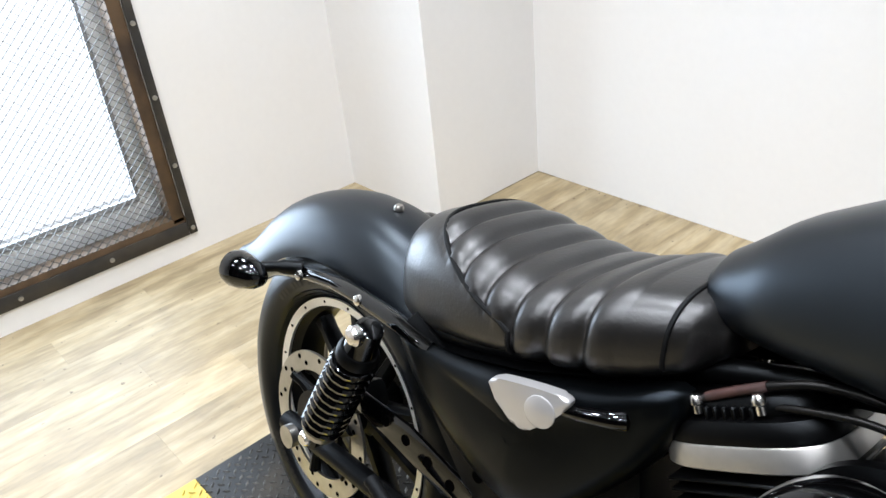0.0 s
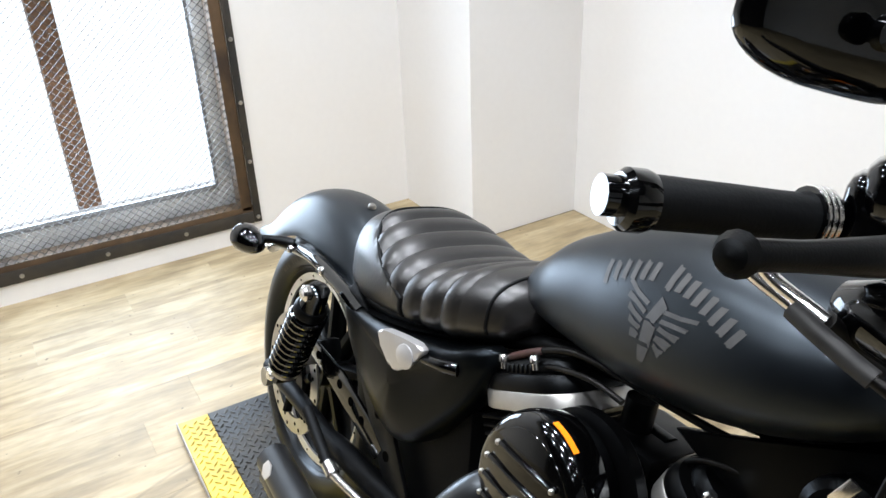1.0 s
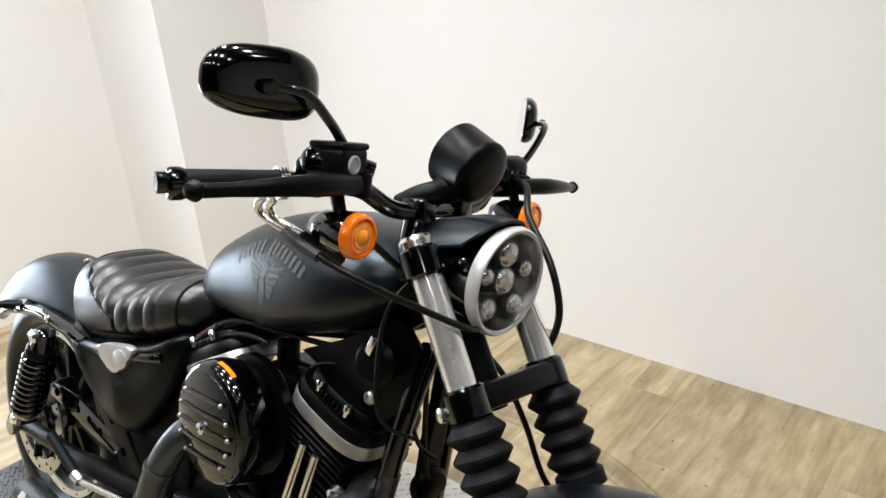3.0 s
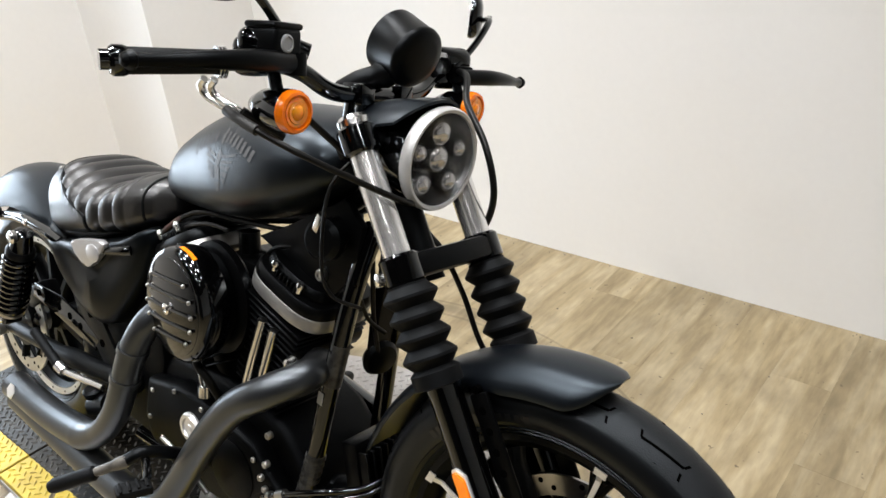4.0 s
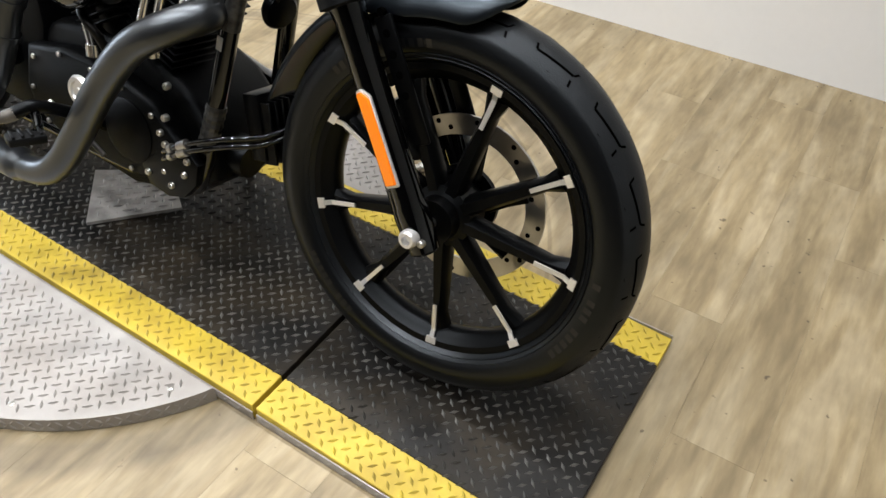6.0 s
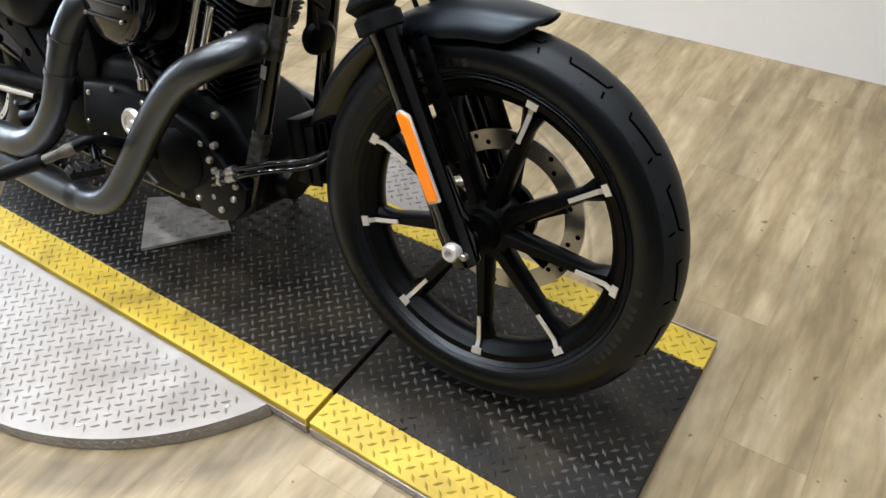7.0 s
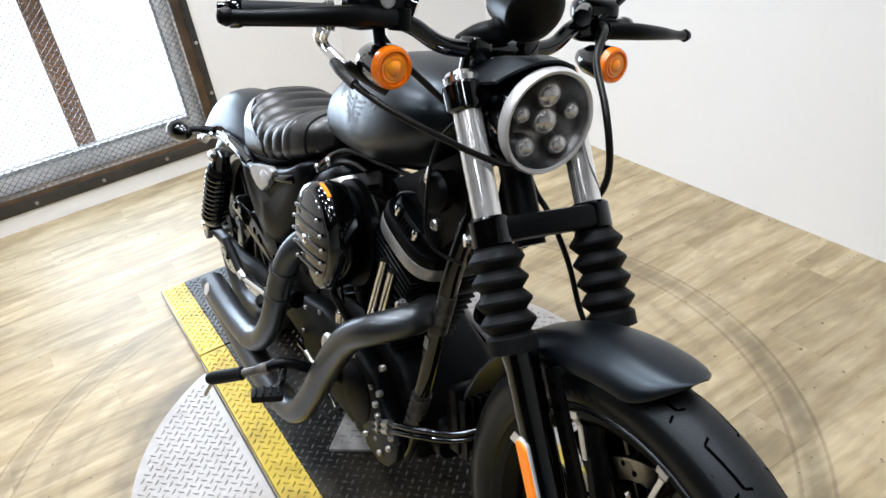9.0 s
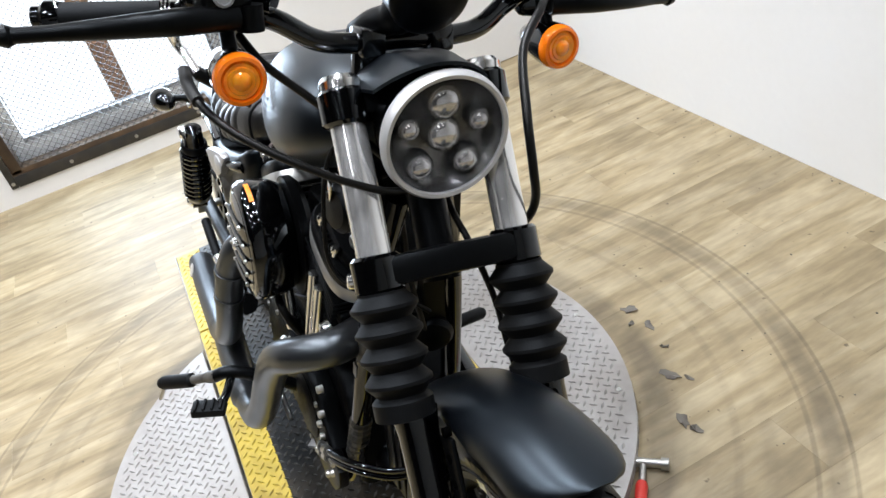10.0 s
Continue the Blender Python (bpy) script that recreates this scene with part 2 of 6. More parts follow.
    links.new(geo.outputs["Position"], nick.inputs["Vector"])
    nr = nodes.new("ShaderNodeMapRange")
    nr.inputs["From Min"].default_value, nr.inputs["From Max"].default_value, nr.inputs["To Max"].default_value = 0.69, 0.75, 0.75
    links.new(nick.outputs["Fac"], nr.inputs["Value"])
    spots = nodes.new("ShaderNodeMix")
    spots.data_type = "RGBA"
    spots.inputs["B"].default_value = (0.06, 0.042, 0.025, 1)
    links.new(nr.outputs["Result"], spots.inputs["Factor"])
    links.new(last, spots.inputs["A"])
    last = spots.outputs["Result"]
    hsv = nodes.new("ShaderNodeHueSaturation")
    by = nodes.new("ShaderNodeMapRange")
    by.inputs["To Min"].default_value, by.inputs["To Max"].default_value = 0.80, 0.98
    links.new(info.outputs["Random"], by.inputs["Value"])
    # fine mottling of the printed grain
    mottle = nodes.new("ShaderNodeTexNoise")
    mottle.inputs["Scale"].default_value, mottle.inputs["Detail"].default_value = 46, 10
    squash = nodes.new("ShaderNodeVectorMath")
    squash.operation = "MULTIPLY"
    squash.inputs[1].default_value = (1.6, 0.32, 1)
    links.new(geo.outputs["Position"], squash.inputs[0])
    links.new(squash.outputs[0], mottle.inputs["Vector"])
    mr = nodes.new("ShaderNodeMapRange")
    mr.inputs["From Min"].default_value, mr.inputs["From Max"].default_value = 0.3, 0.7
    mr.inputs["To Min"].default_value, mr.inputs["To Max"].default_value = 0.86, 1.13
    links.new(mottle.outputs["Fac"], mr.inputs["Value"])
    both = nodes.new("ShaderNodeMath")
    both.operation = "MULTIPLY"
    links.new(by.outputs["Result"], both.inputs[0])
    links.new(mr.outputs["Result"], both.inputs[1])
    links.new(both.outputs[0], hsv.inputs["Value"])
    links.new(last, hsv.inputs["Color"])
    links.new(hsv.outputs["Color"], bsdf.inputs["Base Color"])
    gloss = nodes.new("ShaderNodeMapRange")
    gloss.inputs["To Min"].default_value, gloss.inputs["To Max"].default_value = 0.42, 0.6
    bsdf.inputs["Specular IOR Level"].default_value = 0.5
    links.new(grain.outputs["Fac"], gloss.inputs["Value"])
    links.new(gloss.outputs["Result"], bsdf.inputs["Roughness"])
    b = nodes.new("ShaderNodeBump")
    b.inputs["Strength"].default_value, b.inputs["Distance"].default_value = 0.12, 0.002
    links.new(grain.outputs["Fac"], b.inputs["Height"])
    links.new(b.outputs["Normal"], bsdf.inputs["Normal"])
    return mat


FLOOR = wood_floor()

# ---- shape helpers ----


def finish(bm, name, mats, sharp=38):
    bmesh.ops.recalc_face_normals(bm, faces=bm.faces)
    for f in bm.faces:
        f.smooth = True
    for e in bm.edges:
        if len(e.link_faces) == 2 and e.calc_face_angle(0) > radians(sharp):
            e.smooth = False
    data = bpy.data.meshes.new(name)
    bm.to_mesh(data)
    bm.free()
    for m in mats if isinstance(mats, (list, tuple)) else (mats,):
        data.materials.append(m)
    return data


def part(name, bm, mats, parent, label="", sharp=38):
    ob = new(name, finish(bm, name, mats, sharp))
    ob.parent = parent
    return tagged(ob, label) if label else ob


def thing(name, bm, mats, label, category, group="", kind="", sharp=38):
    return tagged(new(name, finish(bm, name, mats, sharp)), label, category, group, kind)


def join(*some):
    bm = bmesh.new()
    for one in some:
        data = bpy.data.meshes.new("joined")
        one.to_mesh(data)
        bm.from_mesh(data)
        bpy.data.meshes.remove(data)
        one.free()
    return bm


def turned(bm, m):
    bm.transform(m)
    return bm


def box(centre, size, bevel=0.0, m=None, segments=2):
    bm = bmesh.new()
    bmesh.ops.create_cube(bm, size=1)
    bm.transform(Matrix.Diagonal((*size, 1)))
    if bevel:
        bmesh.ops.bevel(bm, geom=bm.edges[:], offset=bevel, segments=segments, affect="EDGES", profile=0.5)
    bm.transform(Matrix.Translation(centre) @ (m or Matrix()))
    return bm


def prism(outline, y0, y1, bevel=0.0, segments=2):
    """An outline in x and z, drawn out along y."""
    bm = bmesh.new()
    a = [bm.verts.new((x, y0, z)) for x, z in outline]
    b = [bm.verts.new((x, y1, z)) for x, z in outline]
    bm.faces.new(a)
    bm.faces.new(b[::-1])
    for i in range(len(a)):
        j = (i + 1) % len(a)
        bm.faces.new((a[j], a[i], b[i], b[j]))
    if bevel:
        ring = [e for e in bm.edges if abs(e.verts[0].co.y - e.verts[1].co.y) < 1e-6]
        bmesh.ops.bevel(bm, geom=ring, offset=bevel, segments=segments, affect="EDGES", profile=0.5, clamp_overlap=True)
    return bm


def loft(rings, closed=True, caps=True):
    bm = bmesh.new()
    rows = [[bm.verts.new(p) for p in ring] for ring in rings]
    n = len(rows[0])
    for a, b in zip(rows, rows[1:]):
        for i in range(n if closed else n - 1):
            j = (i + 1) % n
            bm.faces.new((a[i], a[j], b[j], b[i]))
    if caps and closed:
        bm.faces.new(rows[0])
        bm.faces.new(rows[-1][::-1])
    return bm


def curve(points, steps=8):
    """Points on a smooth line through the given ones."""
    p = [Vector(v) for v in points]
    p = [2 * p[0] - p[1]] + p + [2 * p[-1] - p[-2]]
    out = []
    for a, b, c, d in zip(p, p[1:], p[2:], p[3:]):
        for k in range(steps):
            t = k / steps
            out.append(0.5 * (2 * b + (c - a) * t + (2 * a - 5 * b + 4 * c - d) * t * t + (3 * b - a - 3 * c + d) * t**3))
    return out + [p[-2]]


def tube(path, r, sides=12):
    """A round bar along a line; r is one radius or one for each point."""
    path = [Vector(v) for v in path]
    n = len(path)
    radii = r if isinstance(r, (list, tuple)) else [r] * n
    way = (path[1] - path[0]).normalized()
    side = way.orthogonal().normalized()
    rings = []
    for i, p in enumerate(path):
        ahead = (path[min(i + 1, n - 1)] - path[max(i - 1, 0)]).normalized()
        side = (side - ahead * side.dot(ahead)).normalized()
        up = ahead.cross(side)
        rings.append([p + radii[i] * (math.cos(a) * side + math.sin(a) * up) for a in (2 * math.pi * k / sides for k in range(sides))])
    return loft(rings)


def axis_frame(origin, axis):
    z = Vector(axis).normalized()
    return Matrix.Translation(origin) @ z.to_track_quat("Z", "Y").to_matrix().to_4x4()


def lathe(profile, origin=(0, 0, 0), axis=(0, 1, 0), sides=32, closed=False, caps=True):
    """Turns a profile of (radius, along) about an axis; closed: a ring with no caps."""
    bm = bmesh.new()
    rows = []
    for r, h in profile:
        rows.append([bm.verts.new((max(r, 1e-4) * math.cos(2 * math.pi * k / sides), max(r, 1e-4) * math.sin(2 * math.pi * k / sides), h)) for k in range(sides)])
    pairs = list(zip(rows, rows[1:])) + ([(rows[-1], rows[0])] if closed else [])
    for a, b in pairs:
        for i in range(sides):
            j = (i + 1) % sides
            bm.faces.new((a[i], a[j], b[j], b[i]))
    if caps and not closed:
        bm.faces.new(rows[0])
        bm.faces.new(rows[-1][::-1])
    bm.transform(axis_frame(origin, axis))
    return bm


def bolt(at, axis, r=0.006, h=0.006):
    return lathe([(r, -0.004), (r, h * 0.7), (r * 0.75, h), (r * 0.45, h), (r * 0.4, h * 0.7)], at, axis, 10)


def lerp_rows(rows, x):
    """Values at x between rows of (x, a, b, ...), smoothly."""
    for k in range(len(rows) - 1):
        if x <= rows[k + 1][0] or k == len(rows) - 2:
            t = (x - rows[k][0]) / (rows[k + 1][0] - rows[k][0])
            t = min(max(t, 0), 1)
            p = [rows[max(k - 1, 0)], rows[k], rows[k + 1], rows[min(k + 2, len(rows) - 1)]]
            return [0.5 * (2 * p[1][c] + (p[2][c] - p[0][c]) * t + (2 * p[0][c] - 5 * p[1][c] + 4 * p[2][c] - p[3][c]) * t * t + (3 * p[1][c] - p[0][c] - 3 * p[2][c] + p[3][c]) * t**3) for c in range(1, len(rows[0]))]


# ---- room ----
WALL_X, WALL_Y = -2.045, 1.40
PIL_X, PIL_Y = -1.532, 0.897  # corner of the pilaster
FAR_X, NEAR_Y = 4.2, -4.4
FX, FY0, FY1, FZ0, FZ1 = -2.037, -0.874, 0.238, 0.074, 1.215  # outer edges of the window grille
HOLE = (FY0 + 0.027, FY1 - 0.027, FZ0 + 0.004, FZ1 - 0.004)


def wall(name, centre, size, label, mat=PAINT):
    return thing(name, box(centre, size), mat, label, "wall", kind="structure")


H = CEILING
thick = 0.24
wl = tagged(new("wall_window"), "white painted wall with a grilled window", "wall", kind="structure")
y0, y1, z0, z1 = HOLE
for n, (cy, cz, sy, sz) in {
    "wall_side": ((NEAR_Y + y0) / 2, H / 2, y0 - NEAR_Y, H),
    "wall_side_far": ((y1 + PIL_Y) / 2, H / 2, PIL_Y - y1, H),
    "wall_foot": ((y0 + y1) / 2, z0 / 2, y1 - y0, z0),
    "wall_head": ((y0 + y1) / 2, (z1 + H) / 2, y1 - y0, H - z1),
}.items():
    part(n.replace("_far", ""), box((WALL_X - thick / 2, cy, cz), (thick, sy, sz)), PAINT, wl)
wall("wall_pilaster", ((PIL_X + WALL_X - thick) / 2, (PIL_Y + WALL_Y + 0.2) / 2, H / 2), (PIL_X - WALL_X + thick, WALL_Y + 0.2 - PIL_Y, H), "white painted pilaster that fills the corner")
wall("wall_long", ((FAR_X + PIL_X) / 2, WALL_Y + 0.1, H / 2), (FAR_X - PIL_X, 0.2, H), "long plain white painted wall")
wall("wall_end", (FAR_X + 0.1, (WALL_Y + NEAR_Y) / 2, H / 2), (0.2, WALL_Y + 0.2 - NEAR_Y, H), "pale painted end wall of the showroom", PAINT)
wall("wall_near", ((FAR_X + WALL_X) / 2, NEAR_Y - 0.1, H / 2), (FAR_X - WALL_X + 0.4, 0.2, H), "charcoal painted wall of the showroom", DARK_PAINT)
thing("ceiling", box(((FAR_X + WALL_X) / 2, (WALL_Y + NEAR_Y) / 2, H + 0.1), (FAR_X - WALL_X + 0.8, WALL_Y - NEAR_Y + 0.8, 0.2)), CEILING_PAINT, "plain dark painted ceiling", "ceiling", kind="structure")
floor = thing("floor", box(((FAR_X + WALL_X) / 2, (WALL_Y + NEAR_Y) / 2, -0.06), (FAR_X - WALL_X + 0.8, WALL_Y - NEAR_Y + 0.8, 0.112)), FLOOR, "worn wood-look vinyl plank floor", "floor", kind="structure")

for lx, ly in LAMPS:
    lamp = tagged(new("ceiling_light"), "small square ceiling light on a dark ceiling", "ceiling light", "ceiling lights")
    lamp.location = (lx, ly, H)
    part("housing", box((0, 0, -0.025), (0.19, 0.19, 0.048), 0.006), SATIN, lamp)
    part("diffuser", box((0, 0, -0.053), (0.15, 0.15, 0.008), 0.002), LAMP_GLOW, lamp)

# window: recess, panes, brown post outside, bright sky
win = tagged(new("window_1"), "deep white window behind a steel grille", "window", kind="structure")
gx = WALL_X - 0.13
part("window_frame", join(
    box((gx, (y0 + y1) / 2, z0 + 0.0725), (0.06, y1 - y0, 0.145), 0.006), box((gx, (y0 + y1) / 2, z1 - 0.04), (0.06, y1 - y0, 0.08), 0.006),
    box((gx, y1 - 0.0475, (z0 + z1) / 2), (0.058, 0.095, z1 - z0 - 0.2), 0.006), box((gx, y0 + 0.05, (z0 + z1) / 2), (0.058, 0.1, z1 - z0 - 0.2), 0.006)), WHITE_TRIM, win)
part("window_gasket", join(box((gx + 0.033, (y0 + y1) / 2, z0 + 0.14), (0.012, y1 - y0 - 0.19, 0.02), 0.003), box((gx + 0.033, y1 - 0.099, (z0 + z1) / 2 + 0.05), (0.012, 0.014, z1 - z0 - 0.2), 0.003)), GREY_TRIM, win)
part("window_sill", box((WALL_X - 0.05, (y0 + y1) / 2, z0 + 0.008), (0.098, y1 - y0 - 0.004, 0.016), 0.004), WHITE_TRIM, win)
pane = part("pane", box((gx, (y0 + y1) / 2, (z0 + z1) / 2), (0.006, y1 - y0 - 0.15, z1 - z0 - 0.18)), GLASS, win)
pane.visible_shadow = False
thing("outside_post", join(box((-2.45, -0.322, 1.3), (0.09, 0.085, 2.5), 0.004)), POST, "brown painted post standing outside the window", "post")
thing("backdrop_sky", box((-4.2, -0.4, 1.5), (0.02, 5, 5)), OUTSIDE, "glaring white daylight outside", "sky", kind="structure")

grille = tagged(new("window_grille"), "expanded metal grille in a bolted dark steel frame", "window grille")
for cy, cz, sy, sz in ((FY1 - 0.014, (FZ0 + FZ1) / 2, 0.028, FZ1 - FZ0), (FY0 + 0.014, (FZ0 + FZ1) / 2, 0.028, FZ1 - FZ0), ((FY0 + FY1) / 2, FZ0 + 0.024, FY1 - FY0 - 0.06, 0.048), ((FY0 + FY1) / 2, FZ1 - 0.024, FY1 - FY0 - 0.06, 0.048)):
    part("steel_bar", box((FX - 0.003, cy, cz), (0.006, sy, sz), 0.0015), FRAME_STEEL, grille)
for cy, cz, sy, sz in ((FY1 - 0.05, (FZ0 + FZ1) / 2, 0.044, FZ1 - FZ0 - 0.1), (FY0 + 0.05, (FZ0 + FZ1) / 2, 0.044, FZ1 - FZ0 - 0.1), ((FY0 + FY1) / 2, FZ0 + 0.035, FY1 - FY0, 0.07), ((FY0 + FY1) / 2, FZ1 - 0.035, FY1 - FY0, 0.07)):
    part("wood_batten", box((FX - 0.044, cy, cz), (0.072, sy, sz), 0.004), OLD_WOOD, grille)
for k in range(8):
    z = FZ0 + 0.022 + 0.228 * k
    if z < FZ1:
        for y in (FY1 - 0.014, FY0 + 0.014):
            part("bolt", bolt((FX + 0.0005, y, z), (1, 0, 0), 0.008, 0.004), STEEL, grille)
for k in range(1, 4):
    part("bolt", bolt((FX + 0.0005, FY1 - 0.014 - 0.28 * k, FZ0 + 0.024), (1, 0, 0), 0.008, 0.004), STEEL, grille)


def expanded_mesh():
    """Flat diamonds of thin steel strands between the bars."""
    bm = bmesh.new()
    ya, yb, za, zb = FY0 + 0.06, FY1 - 0.056, FZ0 + 0.05, FZ1 - 0.05
    dy, dz, w = 0.030, 0.0135, 0.0011
    x0, x1 = FX - 0.012, FX - 0.0085
    rows, cols = int((zb - za) / dz), int((yb - ya) / dy)
    for r in range(rows):
        for c in range(cols):
            y = ya + c * dy + (dy / 2 if r % 2 else 0)
            z = za + r * dz
            for s in (-1, 1):
                p, q = (y + dy / 2, z), (y + dy / 2 + s * dy / 2, z + dz)
                v = [bm.verts.new(t) for t in ((x1, p[0], p[1] - w), (x1, p[0], p[1] + w), (x1, q[0], q[1] + w), (x1, q[0], q[1] - w), (x0, p[0], p[1] - w), (x0, p[0], p[1] + w), (x0, q[0], q[1] + w), (x0, q[0], q[1] - w))]
                bm.faces.new(v[:4])
                bm.faces.new((v[0], v[4], v[7], v[3]))
                bm.faces.new((v[1], v[2], v[6], v[5]))
                bm.faces.new(v[7:3:-1])
    return bm


tagged(part("expanded_mesh", expanded_mesh(), FRAME_STEEL, grille), kind="stuff")

# ---- turntable and ramp ----
PLATE_Z = 0.04
RAMP = pose(0.0885, -0.076, 0, 0, 0, -0.5)
X0, X1, HALF, STRIPE = -1.1375, 1.1375, 0.2895, 0.078
SEAMS = (-0.6455, 0.5835)


def ramp_z(x):
    if x > SEAMS[1]:
        return PLATE_Z - 0.022 * (x - SEAMS[1]) / (X1 - SEAMS[1])
    if x < SEAMS[0]:
        return PLATE_Z - 0.022 * (SEAMS[0] - x) / (SEAMS[0] - X0)
    return PLATE_Z


def weave(x0, y0, x1, y1, step=0.0196):
    """Places and turns of lugs that point at each other's flanks, within a rectangle."""
    n = int((x1 - x0 + y1 - y0) / step) + 2
    found = []
    for i in range(-n, n + 1):
        for j in range(-n, n + 1):
            x, y = (x0 + x1) / 2 + (i - j) * step * 0.7071, (y0 + y1) / 2 + (i + j) * step * 0.7071
            if x0 <= x <= x1 and y0 <= y <= y1:
                found.append((x, y, radians(45 if (i + j) % 2 else -45)))
    return found


def lugs(bm, spots, size=0.0205, wide=0.007, high=0.0026):
    for x, y, z, turn, index in spots:
        c, s = math.cos(turn), math.sin(turn)
        def at(a, b, h):
            return bm.verts.new((x + a * c - b * s, y + a * s + b * c, z + h))
        l, w = size / 2, wide / 2
        e0, s0, e1, s1, t0, t1 = at(-l, 0, 0), at(0, -w, 0), at(l, 0, 0), at(0, w, 0), at(-l * 0.55, 0, high), at(l * 0.55, 0, high)
        for f in ((e0, s0, t0), (s0, t1, t0), (s0, e1, t1), (e1, s1, t1), (s1, t0, t1), (s1, e0, t0)):
            bm.faces.new(f).material_index = index


def side_lug(bm, p, u, v, n, turn, size=0.0165, wide=0.0052, high=0.0016):
    """One raised lug on an upright face: u along it, v up, n outwards."""
    c, q = math.cos(turn), math.sin(turn)
    def at(a, b, h):
        return bm.verts.new(p + u * (a * c - b * q) + v * (a * q + b * c) + n * h)
    l, w = size / 2, wide / 2
    e0, s0, e1, s1, t0, t1 = at(-l, 0, 0), at(0, -w, 0), at(l, 0, 0), at(0, w, 0), at(-l * 0.55, 0, high), at(l * 0.55, 0, high)
    for f in ((e0, s0, t0), (s0, t1, t0), (s0, e1, t1), (e1, s1, t1), (s1, t0, t1), (s1, e0, t0)):
        bm.faces.new(f)


ramp = tagged(new("motorcycle_ramp"), "dark tread plate ramp with yellow painted edges", "ramp")
ramp.matrix_basis = RAMP
for a, b in ((X0, SEAMS[0] - 0.003), (SEAMS[0] + 0.0045, SEAMS[1] - 0.0045), (SEAMS[1] + 0.0045, X1)):
    def plate(ya, yb, low=0.001):
        v = [(a, ya, low), (b, ya, low), (b, yb, low), (a, yb, low), (a, ya, ramp_z(a)), (b, ya, ramp_z(b)), (b, yb, ramp_z(b)), (a, yb, ramp_z(a))]
        bm = bmesh.new()
        w = [bm.verts.new(p) for p in v]
        for f in ((0, 3, 2, 1), (4, 5, 6, 7), (0, 1, 5, 4), (1, 2, 6, 5), (2, 3, 7, 6), (3, 0, 4, 7)):
            bm.faces.new([w[i] for i in f])
        bmesh.ops.bevel(bm, geom=bm.edges[:], offset=0.0015, segments=1, affect="EDGES")
        return bm
    deck = part("deck_plate", plate(-HALF + STRIPE, HALF - STRIPE), DARK_TREAD, ramp)
    part("yellow_edge", plate(-HALF, -HALF + STRIPE), YELLOW, ramp, "yellow painted tread plate edge")
    part("yellow_edge", plate(HALF - STRIPE, HALF), YELLOW, ramp, "yellow painted tread plate edge")
    spots = []
    for x, y, turn in weave(a + 0.011, -HALF + 0.011, b - 0.011, HALF - 0.011):
        spots.append((x, y, ramp_z(x), turn, 1 if abs(y) > HALF - STRIPE else 0))
    bm = bmesh.new()
    lugs(bm, spots)
    tagged(part("tread_relief", bm, (DARK_LUG, YELLOW_LUG), deck), kind="stuff")
    for side in (-1, 1):
        strip = part("steel_edge", box(((a + b) / 2, side * (HALF + 0.002), 0.0125), (b - a, 0.003, 0.023), 0.001), ALU_TREAD, ramp, "bare tread plate edge")
        bm = bmesh.new()
        for k in range(int((b - a - 0.02) / 0.0165)):
            side_lug(bm, Vector((a + 0.015 + 0.0165 * k, side * (HALF + 0.0035), 0.013)), Vector((1, 0, 0)), Vector((0, 0, 1)), Vector((0, side, 0)), radians(45 if k % 2 else -45))
        tagged(part("edge_relief", bm, ALU_TREAD, strip), kind="stuff")

disc = tagged(new("turntable"), "round bare aluminium tread plate turntable", "turntable")
DISC, DISC_R = (0.055, -0.079), 0.605
disc.matrix_basis = pose(*DISC, 0, 0, 0, -0.5)
disc_top = PLATE_Z - 0.004


def half_disc(sign):
    """The part of the round plate beside the ramp."""
    edge = HALF + 0.0045
    a0 = math.asin(edge / DISC_R)
    arc = [a0 + (math.pi - 2 * a0) * k / 56 for k in range(57)]
    bm = bmesh.new()
    top, low = [], []
    for a in arc:
        p = (DISC_R * math.cos(a), sign * DISC_R * math.sin(a))
        top.append(bm.verts.new((*p, disc_top)))
        low.append(bm.verts.new((*p, 0.002)))
    bm.faces.new(top)
    bm.faces.new(low[::-1])
    for i in range(len(top)):
        j = (i + 1) % len(top)
        bm.faces.new((top[i], low[i], low[j], top[j]))
    bmesh.ops.bevel(bm, geom=[e for e in bm.edges if all(v.co.z > 0.01 for v in e.verts)], offset=0.002, segments=1, affect="EDGES")
    return bm


for sign in (-1, 1):
    plate_ob = part("tread_plate", half_disc(sign), ALU_TREAD, disc)
    spots = []
    for x, y, turn in weave(-DISC_R, HALF + 0.02, DISC_R, DISC_R):
        if math.hypot(x, y) < DISC_R - 0.018:
            spots.append((x, sign * y, disc_top, turn, 0))
    bm = bmesh.new()
    lugs(bm, spots)
    tagged(part("tread_relief", bm, ALU_TREAD, plate_ob), kind="stuff")
    bm = bmesh.new()
    a0 = math.asin((HALF + 0.02) / DISC_R)
    for k in range(int((math.pi - 2 * a0) * DISC_R / 0.0165)):
        a = a0 + 0.0165 * k / DISC_R
        n = Vector((math.cos(a), sign * math.sin(a), 0))
        for z in (0.011, 0.0245):
            side_lug(bm, n * DISC_R + Vector((0, 0, z)), Vector((-n.y, n.x, 0)), Vector((0, 0, 1)), n, radians(45 if (k + (z > 0.02)) % 2 else -45))
    tagged(part("rim_relief", bm, ALU_TREAD, plate_ob), kind="stuff")
    for k in range(5):
        a = math.pi * (0.2 + 0.15 * k)
        part("screw", bolt(((DISC_R - 0.03) * math.cos(a), sign * (DISC_R - 0.03) * math.sin(a), disc_top), (0, 0, 1), 0.006, 0.002), STEEL, plate_ob)

